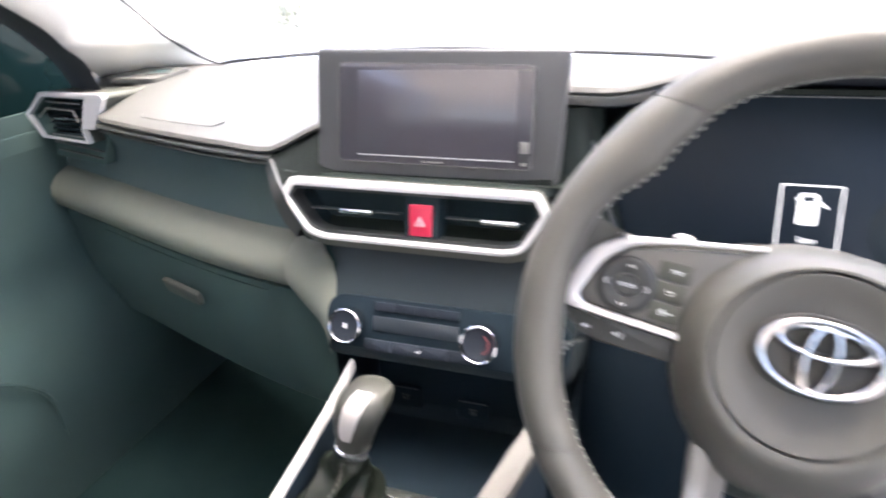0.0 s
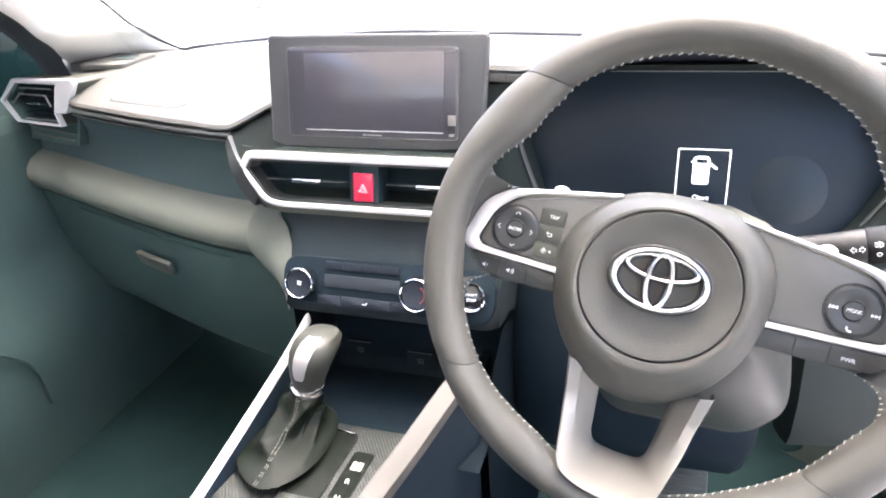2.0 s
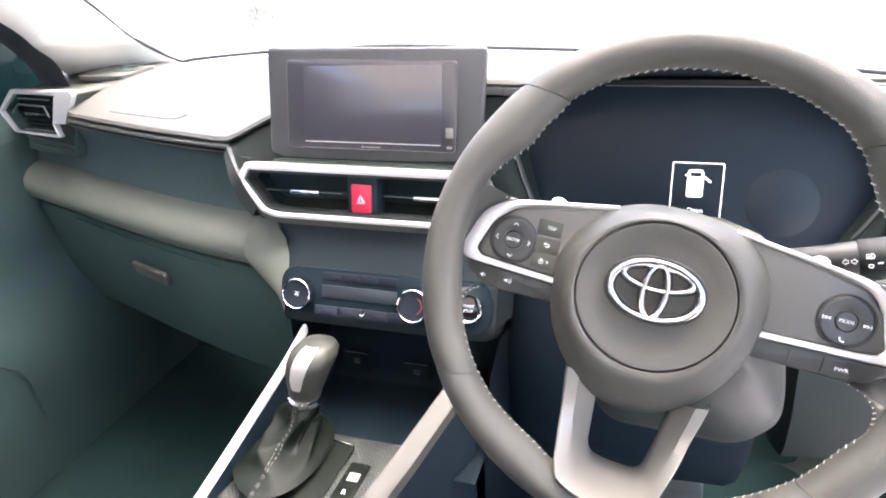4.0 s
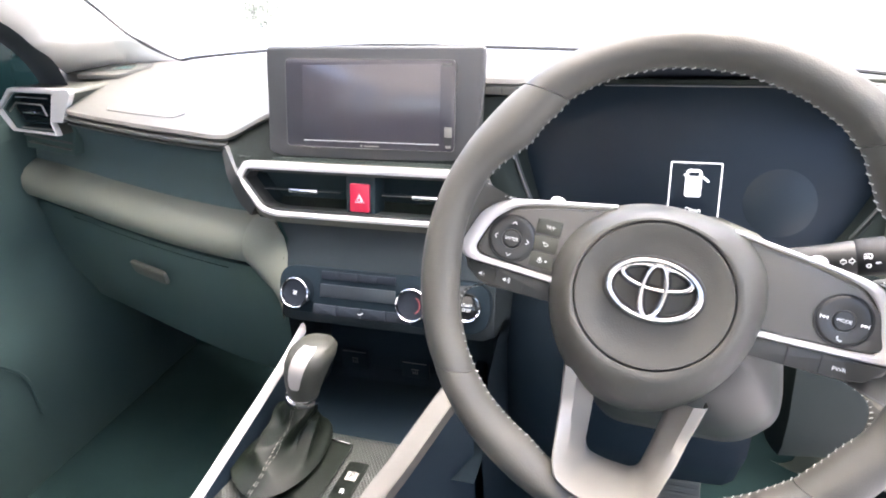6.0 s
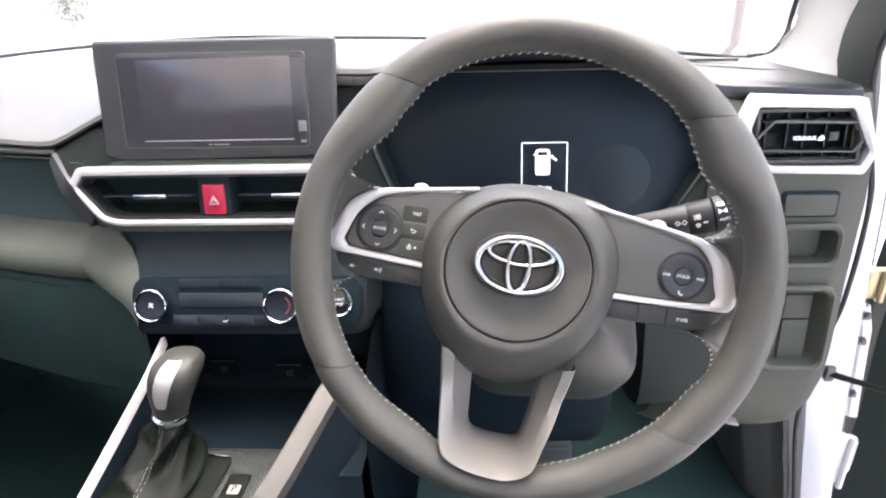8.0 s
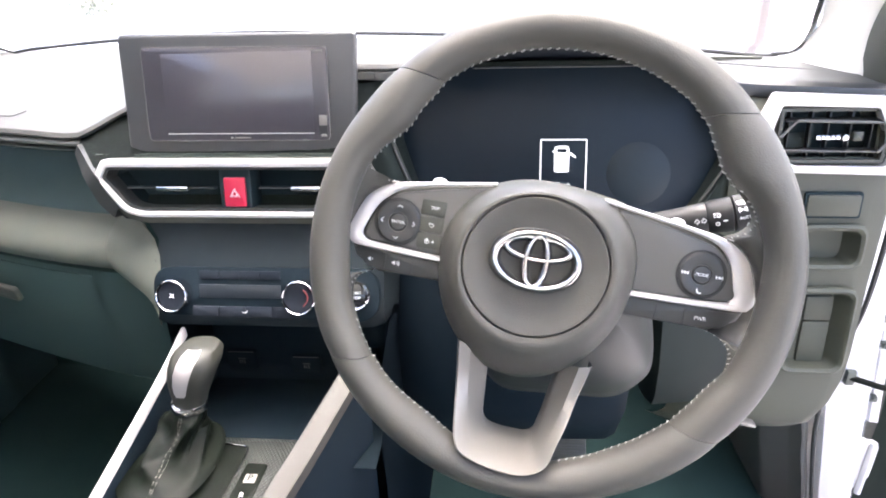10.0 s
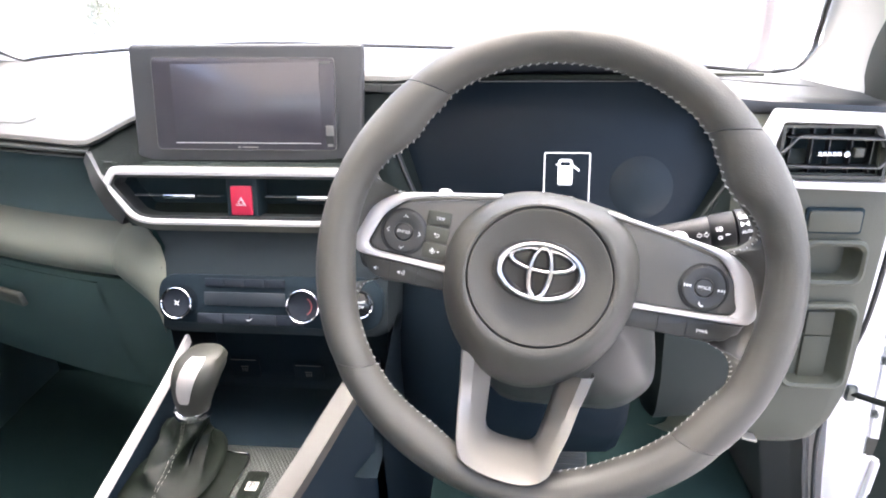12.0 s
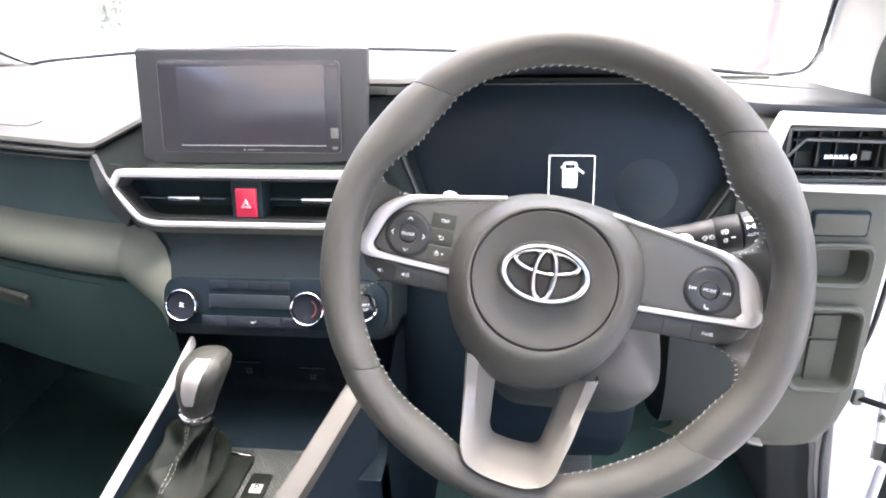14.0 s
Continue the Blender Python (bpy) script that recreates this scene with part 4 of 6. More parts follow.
# glove box lid with its handle
bm = bmesh.new()
rows = []
for i in range(13):
    x = -0.98 + 0.40 * i / 12
    y, z = curve_table(EDGE, x)
    rows.append([(x, y + dy, z + dz) for dy, dz in ((0.012, -0.199), (0.008, -0.200), (0.0065, -0.206), (0.0145, -0.26), (0.0315, -0.34), (0.0655, -0.415), (0.072, -0.418))])
loft(bm, rows)
glove = part("glovebox_lid", bm, DARK, dashboard, "dark plastic glovebox lid")
bm = bmesh.new()
slab(bm, rounded([(-0.048, 0.011), (-0.040, -0.011), (0.048, -0.011), (0.046, 0.011)], 0.006), 0, 0.008, 0.003, 3)
part("handle", bm, PLASTIC, glove, "grey pull handle", m=Matrix.Translation((-0.757, 0.322, 0.731)) @ pose(0, 0, 0, 0, 0, -19) @ facing(0, 0, 0, -0.15))

# seam of the airbag lid on the top pad
bm = bmesh.new()
tube(bm, smooth_line([(-0.785, 0.352, 0.9875), (-0.779, 0.342, 0.9865), (-0.765, 0.337, 0.9862), (-0.70, 0.323, 0.9852), (-0.648, 0.314, 0.9850), (-0.638, 0.318, 0.9860), (-0.630, 0.325, 0.9885)], 6), 0.0009, 6)
part("airbag_seam", bm, SATIN, dashboard, "raised seam of the airbag lid")

# side demister grille
bm = bmesh.new()
slab(bm, rounded([(-0.058, -0.040), (0.030, -0.046), (0.056, 0.022), (-0.030, 0.030)], 0.010), -0.004, 0.0045, 0.0015)
grille = part("demister", bm, PAD, dashboard, "flat grey side demister plate", m=Matrix.Translation((-0.900, 0.515, 1.0125)) @ pose(0, 0, 0, 5, 0, 8))
bm = bmesh.new()
band(bm, so := rounded([(-0.004, -0.020), (0.040, -0.016), (0.030, 0.014), (-0.010, 0.008)], 0.004), inset(so, 0.002), 0.004, 0.0056)
part("slot_frame", bm, PAD, grille)
for k in range(5):
    bm = bmesh.new()
    block(bm, 0.003, 0.022, 0.0014, 0.002 + 0.0065 * k, -0.004, 0.0048, bevel=0)
    part("slat", bm, DARK, grille)

# middle stack: sections of (height, left side, front)
STACK = [(0.962, -0.494, 0.230), (0.953, -0.492, 0.2215), (0.951, -0.489, 0.262), (0.930, -0.484, 0.262), (0.9065, -0.468, 0.258), (0.9045, -0.466, 0.2065), (0.893, -0.457, 0.204)]
STACK_LOW = [(0.893, -0.432, 0.204), (0.870, -0.418, 0.196), (0.850, -0.421, 0.1825), (0.820, -0.420, 0.170), (0.800, -0.421, 0.1625), (0.787, -0.421, 0.160), (0.779, -0.418, 0.163), (0.774, -0.410, 0.175)]
for name_, table, mat in (("console_face", STACK, PLASTIC), ("console_face", STACK_LOW, DARK)):
    bm = bmesh.new()
    rows = []
    for z, x, y in table:
        y0 = 0.213 + 0.9 * max(0.0, z - 0.94) if z > 0.91 else (y if y < 0.24 else y - 0.05)
        k = 1.0 if table is STACK and z > 0.91 else 0.25
        rows.append([(x - 0.085 * k, y0 + 0.16, z + 0.012), (x - 0.055 * k, y0 + 0.07, z + 0.008), (x - 0.036 * k, y0 + 0.034, z + 0.003), (x - 0.016 * k, y0 + 0.012, z), (x - 0.002, y0 + 0.004, z), (x + 0.01, y0 + 0.002, z), (x + 0.014, y + 0.002, z), (-0.36, y + 0.002, z), (-0.28, y + 0.002, z), (-0.21, y + 0.002, z)] + [(q + (-0.03 if z > 0.88 else 0.0), y + d, z) for q, d in ((-0.172, 0.004), (-0.161, 0.014), (-0.154, 0.06), (-0.152, 0.16))])
    loft(bm, rows)
    part(name_, bm, POD if table is STACK else FACE_SHADED, dashboard, "dark grey face of the middle console")
# shelf under the display
bm = bmesh.new()
loft(bm, [[(x, y, z) for x in (-0.49, -0.36, -0.175)] for y, z in ((0.231, 0.9615), (0.30, 0.964), (0.40, 0.98))])
part("display_shelf", bm, POD, dashboard)
bm = bmesh.new()
tube(bm, smooth_line([(0.12, 0.44, 1.022), (0.25, 0.43, 1.014), (0.36, 0.42, 1.006)], 6), 0.0016, 6, flat=0.6)
part("seam_line", bm, RUBBER, dashboard)
bm = bmesh.new()
slab(bm, rounded(rect(0.13, 0.012), 0.005), 0, 0.004, 0.001)
part("demister", bm, OLIVE, dashboard, "flat windscreen demister slot", m=Matrix.Translation((0.25, 0.49, 1.008)) @ pose(0, 0, 0, -6, 0, -4))

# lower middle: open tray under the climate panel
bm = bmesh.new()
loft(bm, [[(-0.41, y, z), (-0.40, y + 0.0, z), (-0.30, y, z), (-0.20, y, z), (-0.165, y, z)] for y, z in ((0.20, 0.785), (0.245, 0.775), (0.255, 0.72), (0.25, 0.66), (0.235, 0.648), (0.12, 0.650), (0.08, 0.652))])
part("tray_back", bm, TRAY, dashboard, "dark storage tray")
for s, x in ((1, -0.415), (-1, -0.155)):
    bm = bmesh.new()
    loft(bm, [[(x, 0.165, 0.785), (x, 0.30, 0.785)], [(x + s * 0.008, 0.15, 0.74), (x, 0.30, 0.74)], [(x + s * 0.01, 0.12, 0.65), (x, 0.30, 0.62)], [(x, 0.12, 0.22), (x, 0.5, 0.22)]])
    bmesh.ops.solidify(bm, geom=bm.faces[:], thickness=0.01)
    part("tray_side", bm, SHADE_NAVY, dashboard)
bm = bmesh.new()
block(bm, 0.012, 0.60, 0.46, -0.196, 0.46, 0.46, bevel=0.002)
part("console_side", bm, SHADE_NAVY, dashboard)
for x, z in ((-0.373, 0.666), (-0.286, 0.660)):
    bm = bmesh.new()
    slab(bm, rounded(rect(0.040, 0.030), 0.003), 0, 0.004, 0.001)
    sk = part("socket", bm, TRAY, dashboard, "small covered power socket", m=facing(x, 0.247, z + 0.005, 0.0))
    bm = bmesh.new()
    block(bm, 0.034, 0.0012, 0.0006, 0, 0.0135, 0.004, bevel=0)
    part("edge_line", bm, SATIN, sk)
    bm = bmesh.new()
    for k in range(3):
        block(bm, 0.0012, 0.005, 0.0004, -0.003 + 0.003 * k, -0.002, 0.0042, bevel=0)
    block(bm, 0.010, 0.0012, 0.0004, 0, 0.003, 0.0042, bevel=0)
    part("mark", bm, SATIN, sk)

# driver's right-hand panel, with openings for its vent, shelf and switches
SIDE = [(0.572, 0.266, 0.335), (0.580, 0.252, 0.347), (0.588, 0.245, 0.356), (0.60, 0.238, 0.368), (0.63, 0.240, 0.386), (0.665, 0.244, 0.397), (0.70, 0.247, 0.3995), (0.80, 0.256, 0.400), (0.89, 0.266, 0.404), (0.93, 0.272, 0.404), (0.99, 0.285, 0.398), (1.006, 0.300, 0.40)]
HOLES = [(0.19, 0.226, 0.857, 0.971), (0.265, 0.372, 0.942, 0.996), (0.305, 0.377, 0.818, 0.858), (0.312, 0.378, 0.684, 0.786)]
zs = [0.572, 0.580, 0.588, 0.60, 0.63, 0.665, 0.684, 0.70, 0.735, 0.786, 0.80, 0.818, 0.838, 0.858, 0.875, 0.89, 0.93, 0.942, 0.97, 0.996, 1.006]
us = [0.20, 0.225, 0.24, 0.265, 0.305, 0.312, 0.345, 0.372, 0.377, 0.378]
bm = bmesh.new()
grid = []
for z in zs:
    y, r = lerp_table(SIDE, z)
    k = min(1.0, (r - 0.012) / 0.380)
    grid.append([bm.verts.new(p) for p in [(u * k, y + (0.02 if u == 0.20 else (0.006 if u == 0.225 else 0)), z) for u in us] + [(r - 0.005, y + 0.002, z), (r, y + 0.012, z), (r + 0.004, y + 0.14, z)]])
for j in range(len(zs) - 1):
    for i in range(len(grid[0]) - 1):
        cx = (us[i] + us[i + 1]) / 2 if i + 1 < len(us) else 9
        cz = (zs[j] + zs[j + 1]) / 2
        if not any(x0 < cx < x1 and z0 < cz < z1 for x0, x1, z0, z1 in HOLES):
            bm.faces.new((grid[j][i], grid[j][i + 1], grid[j + 1][i + 1], grid[j + 1][i]))
part("side_panel", bm, OLIVE, dashboard, "dark grey driver's side panel")
# One knee panel in two colours: shade under the wheel painted into the first.
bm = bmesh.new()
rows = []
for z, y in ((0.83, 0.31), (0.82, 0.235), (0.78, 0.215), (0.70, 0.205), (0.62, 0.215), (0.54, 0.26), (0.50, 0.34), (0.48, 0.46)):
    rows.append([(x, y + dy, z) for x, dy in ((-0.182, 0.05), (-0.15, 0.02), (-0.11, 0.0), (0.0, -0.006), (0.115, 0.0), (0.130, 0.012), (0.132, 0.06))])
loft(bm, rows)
part("knee_panel", bm, SHADE_NAVY, dashboard, "knee panel under the wheel, shade put into its colour")
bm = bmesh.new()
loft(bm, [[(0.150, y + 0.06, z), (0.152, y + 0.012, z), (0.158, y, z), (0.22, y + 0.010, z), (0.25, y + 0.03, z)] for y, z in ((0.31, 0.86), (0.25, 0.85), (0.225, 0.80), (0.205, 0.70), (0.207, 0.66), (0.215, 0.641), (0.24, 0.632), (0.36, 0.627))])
part("knee_panel", bm, KNEE_LIT, dashboard, "dark grey knee panel beside the column")
bm = bmesh.new()
block(bm, 0.020, 0.016, 0.004, 0.284, 0.233, 0.6025, bevel=0.0012, turn=pose(0, 0, 0, 0, 12, 0))
part("release_lever", bm, PEWTER, dashboard, "pale bonnet release lever")

# ---- display unit ----
SCREEN = facing(-0.3185, 0.2475, 1.0235, 0.165)
head_unit = thing("display_unit", "dark grey touch-screen display standing on the dashboard, switched off", "display", SCREEN)
bm = bmesh.new()
slab(bm, rounded([(-0.1325, -0.0635), (0.1285, -0.0635), (0.134, 0.0635), (-0.128, 0.0645)], [0.008, 0.008, 0.006, 0.006]), -0.010, 0.0, 0.0035, 3)
SHELL = material("display_housing", (0.044, 0.045, 0.045), 0.5, grain=0.2, grain_size=1500, stain=0.1)
part("housing", bm, SHELL, head_unit, "dark grey plastic housing")
bm = bmesh.new()
loft(bm, [[(x * k, y * k - d, z) for x, y in rounded([(-0.124, -0.056), (0.120, -0.056), (0.125, 0.056), (-0.120, 0.057)], 0.01)] for z, k, d in ((-0.009, 1.0, 0.0), (-0.020, 0.93, 0.002), (-0.045, 0.72, 0.008), (-0.060, 0.60, 0.012))], closed=True, caps=True)
part("back_shell", bm, SHELL, head_unit)
bo = rounded([(-0.1055, -0.0495), (0.1015, -0.0495), (0.1035, 0.0495), (-0.1015, 0.0515)], 0.007)
bm = bmesh.new()
slab(bm, bo, -0.002, 0.0035, 0.0015)
bez = part("bezel", bm, FRAME, head_unit, "gloss black front plate")
bm = bmesh.new()
band(bm, bo, inset(bo, 0.0008), 0.001, 0.0034, 0.0002)
part("bezel_edge", bm, SATIN, head_unit)
bm = bmesh.new()
slab(bm, [(-0.083, -0.0405), (0.085, -0.0405), (0.086, 0.0445), (-0.0795, 0.0435)], 0.003, 0.0042, 0.0003)
part("screen", bm, LCD, head_unit, "dark switched-off touch screen")
bm = bmesh.new()
block(bm, 0.166, 0.0008, 0.0008, 0.001, -0.0413, 0.0040, bevel=0)
part("bright_line", bm, SILVER, head_unit)
bm = bmesh.new()
block(bm, 0.018, 0.0013, 0.0004, 0.003, -0.0460, 0.0037, bevel=0)
lathe(bm, [(0.0, 0.0039), (0.0016, 0.0039), (0.0016, 0.0035)], 16, -0.0095, -0.0460, 1.0, 0.7)
part("name_bar", bm, PEWTER, head_unit, "small pale maker's mark")
bm = bmesh.new()
block(bm, 0.012, 0.0022, 0.0004, 0.0925, 0.0445, 0.0037, bevel=0)
part("mark", bm, SATIN, head_unit)
bm = bmesh.new()
slab(bm, rounded(rect(0.0095, 0.023, 0.0945, -0.033), 0.001), 0.003, 0.0040, 0.0004)
part("card_slot", bm, RUBBER, head_unit)
bm = bmesh.new()
slab(bm, rounded(rect(0.0085, 0.011, 0.0945, -0.0275), 0.001), 0.0038, 0.0046, 0.0003)
block(bm, 0.006, 0.003, 0.0004, 0.0945, -0.0435, 0.0042, bevel=0)
part("key", bm, PEWTER, head_unit)

# ---- middle air vents ----
VENT = facing(-0.3225, 0.2065, 0.9265, 0.22)
centre_vent = thing("air_vent", "twin dash vents in one silver frame, red hazard button between", "air vent", VENT)
vo = rounded([(-0.1585, 0.0180), (-0.1465, 0.0365), (0.1185, 0.0365), (0.1305, 0.0175), (0.108, -0.0225), (0.090, -0.0275), (-0.108, -0.0275), (-0.128, -0.0225)][::-1], [0.012, 0.008, 0.008, 0.012, 0.006, 0.004, 0.004, 0.006])
bm = bmesh.new()
rim_in = [(x, y - (0.0022 if y > 0.01 else 0.0)) for x, y in inset(vo, 0.0062)]
band(bm, vo, rim_in, -0.004, 0.006, 0.0012)
part("silver_frame", bm, SILVER, centre_vent, "bright silver frame")
wide_lip = [(x, y) if y > 0.012 else q for (x, y), q in zip(vo, inset(vo, -0.0085))]
bm = bmesh.new()
band(bm, wide_lip, inset(vo, 0.001), -0.030, -0.003, 0.0)
part("surround", bm, PLASTIC, centre_vent, "dark grey lip round the silver frame")
bm = bmesh.new()
band(bm, rim_in, inset(rim_in, 0.0035), -0.020, 0.0025, 0.0)
part("inner_bezel", bm, KEY, centre_vent)
bm = bmesh.new()
slab(bm, inset(vo, 0.006), -0.052, -0.046)
part("duct", bm, VOID, centre_vent)
vi = inset(vo, 0.0072)
bm = bmesh.new()
band(bm, vi, [(x * 0.985, y * 0.92) for x, y in vi], -0.045, 0.002)
part("inner_frame", bm, VOID, centre_vent)
for s in (-1, 1):
    for y in (0.0035,):
        bm = bmesh.new()
        block(bm, 0.104 if s < 0 else 0.080, 0.0012, 0.006, s * 0.077 - (0.013 if s > 0 else 0), y, -0.010, bevel=0.0004, turn=pose(0, 0, 0, 12, 0, 0))
        part("slat", bm, VOID, centre_vent)
    bm = bmesh.new()
    block(bm, 0.038, 0.0055, 0.008, s * 0.077 + 0.004, 0.0035, -0.003, bevel=0.0020, seg=3)
    part("slider_tab", bm, CHROME, centre_vent, "chrome slider tab")
    bm = bmesh.new()
    block(bm, 0.100 if s < 0 else 0.078, 0.0008, 0.0012, s * 0.077 - (0.013 if s > 0 else 0), 0.0035, -0.005, bevel=0.0003)
    part("trim_line", bm, SATIN, centre_vent)
bm = bmesh.new()
slab(bm, rounded(rect(0.036, 0.050, 0, 0.003), 0.003), -0.03, -0.001, 0.002)
part("button_frame", bm, VOID, centre_vent)
bm = bmesh.new()
slab(bm, rounded(rect(0.0240, 0.0325, 0.0, 0.0), 0.002), -0.004, 0.002, 0.0012)
haz = part("hazard_button", bm, RED, centre_vent, "red hazard light button with a white triangle")
bm = bmesh.new()
for r in (0.0062, 0.0034):
    tri = [(r * math.sin(a), r * math.cos(a) - 0.002, 0.0024) for a in (0, 2.094, 4.189)]
    tube(bm, tri, 0.0005, 5, closed=True)
part("triangle", bm, PRINT, haz)

# ---- climate panel ----
CLIMATE = facing(-0.3275, 0.168, 0.818, 0.39)
climate = thing("climate_panel", "black climate control panel with two chrome-ringed knobs and a dark display", "climate control", CLIMATE)
bm = bmesh.new()
slab(bm, rounded([(-0.096, -0.024), (0.164, -0.029), (0.164, 0.031), (-0.096, 0.031)], [0.022, 0.026, 0.026, 0.024], 8), -0.012, 0.0005, 0.002)
part("panel", bm, TRAY, climate, "matt black panel")
bm = bmesh.new()
slab(bm, rounded(rect(0.094, 0.015, 0.006, 0.004), 0.001), 0, 0.0018, 0.0004)
part("display", bm, material("climate_lcd", (0.013, 0.018, 0.023), 0.45, stain=0.1), climate, "unlit grey display")
for k in range(4):
    bm = bmesh.new()
    slab(bm, rounded(rect(0.0225, 0.009, -0.029 + 0.0235 * k, 0.0225), 0.001), 0, 0.002, 0.0006)
    key = part("button", bm, HOOD, climate)
    bm = bmesh.new()
    slab(bm, rounded(rect(0.0300, 0.012, -0.034 + 0.0310 * k, -0.019), 0.001), 0, 0.003, 0.0008)
    part("button", bm, HOOD, climate)
bm = bmesh.new()
tube(bm, smooth_line([(-0.003, 0, 0), (0, -0.001, 0), (0.003, 0.0015, 0)], 4), 0.0004, 5)
part("mark", bm, PRINT, climate, m=at(0.012, -0.019, 0.0032))


def knob(x, y, r, mark):
    """A turning knob: chrome ring, dark cap, printed mark."""
    b = bmesh.new()
    lathe(b, [(r * 0.86, 0.0), (r * 1.0, 0.0), (r * 1.0, 0.014), (r * 0.985, 0.0165), (r * 0.94, 0.0172), (r * 0.90, 0.0165), (r * 0.885, 0.014)], 56)
    k = part("knob", b, CHROME, climate, "chrome-ringed turning knob", m=at(x, y, 0))
    b = bmesh.new()
    lathe(b, [(0.0, 0.0135), (r * 0.6, 0.0138), (r * 0.82, 0.0148), (r * 0.89, 0.0135), (r * 0.89, 0.0)], 48)
    cap = part("cap", b, HOOD, k)
    b = bmesh.new()
    if mark == "fan":
        for a in range(4):
            c = radians(90 * a + 45)
            tube(b, smooth_line([(0, 0, 0), (0.0016 * math.cos(c - 0.4), 0.0016 * math.sin(c - 0.4), 0), (0.0032 * math.cos(c), 0.0032 * math.sin(c), 0)], 3), 0.0006, 5)
        part("mark", b, PRINT, cap, m=at(0, 0, 0.0142))
    else:
        tube(b, [(0.010 * math.cos(a), 0.010 * math.sin(a), 0) for a in [radians(-60 + 12 * j) for j in range(11)]], 0.0008, 5)
        part("mark", b, material("dull_red_print", (0.16, 0.03, 0.03), 0.5), cap, m=at(0, 0, 0.0150))


knob(-0.0670, 0.0, 0.0182, "fan")
knob(0.0775, 0.0, 0.0190, "temp")
start = thing("start_button", "round black start button in a chrome ring beside the climate panel", "button", CLIMATE @ at(0.138, 0.002))
bm = bmesh.new()
lathe(bm, [(0.0135, 0.0), (0.0168, 0.0), (0.0168, 0.004), (0.0155, 0.0058), (0.0138, 0.0045)], 56)
part("ring", bm, CHROME, start, "chrome ring")
bm = bmesh.new()
lathe(bm, [(0.0, 0.0028), (0.011, 0.0032), (0.0136, 0.002), (0.0136, -0.002)], 40)
part("cap", bm, PIANO, start)
lettering("lettering", "START", 0.0045, PRINT, start, at(0, 0.0025, 0.0036))
lettering("lettering", "STOP", 0.0045, PRINT, start, at(0, -0.003, 0.0036))

# ---- instrument cluster ----
CLUSTER = facing(0.03, 0.318, 0.945, 0.3)
cluster = thing("instrument_cluster", "dark digital instrument cluster under a hood, showing an open-door warning", "instrument cluster", CLUSTER)
co = rounded([(-0.12, -0.105), (0.118, -0.105), (0.150, -0.086), (0.174, -0.054), (0.200, -0.006), (0.202, 0.025), (0.145, 0.090), (-0.135, 0.090), (-0.190, 0.03), (-0.186, -0.028), (-0.165, -0.06)], 0.045, 8)
bm = bmesh.new()
slab(bm, co, -0.012, 0.0, 0.001)
part("display_glass", bm, DIAL, cluster, "dark glossy display cover")
wide = [(x * 1.04, y * 1.03) for x, y in co]
bm = bmesh.new()
n = len(co)
rings = [[bm.verts.new((x, y, z)) for x, y in pts] for pts, z in ((co, -0.002), ([(a[0] * 0.5 + b_[0] * 0.5, a[1] * 0.5 + b_[1] * 0.5) for a, b_ in zip(co, wide)], 0.014), (wide, 0.022), ([(x * 1.03, y * 1.02) for x, y in wide], 0.018), ([(x * 1.04, y * 1.03) for x, y in wide], -0.04))]
for a, c in zip(rings, rings[1:]):
    for k in range(n):
        bm.faces.new((a[k], a[(k + 1) % n], c[(k + 1) % n], c[k]))
part("hood", bm, POD, cluster, "grained grey hood")
bm = bmesh.new()
block(bm, 0.19, 0.0009, 0.001, 0.0, 0.088, 0.0015, bevel=0)
part("top_line", bm, PEWTER, cluster)
# Added dome: stands in for a faint reflection arc on the cover.
bm = bmesh.new()
lathe(bm, [(0.0, 0.0042), (0.014, 0.0038), (0.025, 0.0028), (0.033, 0.0014), (0.0375, 0.0), (0.0378, -0.001)], 64, 0.101, -0.036)
part("reflection_dish", bm, material("reflection_grey", (0.020, 0.028, 0.033), 0.34, spec=0.18, stain=0.12), cluster, "shallow dome standing in for a reflection on the display")
# warning box with a car seen from above, one door open
bm = bmesh.new()
bx = rounded(rect(0.055, 0.062, 0.0125, -0.026), 0.002)
band(bm, bx, inset(bx, 0.0012), 0.0006, 0.0012)
part("warning_box", bm, LIT, cluster, "white outlined warning box")
bm = bmesh.new()
slab(bm, rounded(rect(0.0175, 0.031, 0.0105, -0.0185), [0.003, 0.003, 0.005, 0.005]), 0.0006, 0.0012)
car = part("car_symbol", bm, LIT, cluster, "white car symbol with an open door")
bm = bmesh.new()
slab(bm, [(0.0205, -0.010), (0.0275, -0.0155), (0.0265, -0.0175), (0.0195, -0.0125)], 0.0006, 0.0012)
slab(bm, [(-0.0005, -0.0085), (0.0022, -0.0085), (0.0022, -0.0105), (-0.0005, -0.0105)], 0.0006, 0.0012)
part("door_symbol", bm, LIT, cluster)
bm = bmesh.new()
slab(bm, rounded(rect(0.0115, 0.0045, 0.0105, -0.0085), 0.001), 0.0012, 0.0014)
part("window_symbol", bm, DIAL, cluster)
lettering("lettering", "Open", 0.0075, LIT, cluster, at(0.0125, -0.049, 0.0009))

# ---- light stalk ----
stalk = thing("indicator_stalk", "black light and indicator stalk with white printed symbols", "stalk", Matrix.Translation((0.1090, 0.085, 0.9465)) @ pose(0, 0, 0, 0, 77, -6))
bm = bmesh.new()
lathe(bm, [(0.0, -0.03), (0.010, -0.03), (0.0118, 0.015), (0.0132, 0.0325), (0.0128, 0.0335), (0.0140, 0.035), (0.0146, 0.053), (0.0138, 0.054)], 32)
part("arm", bm, STALK, stalk)
bm = bmesh.new()
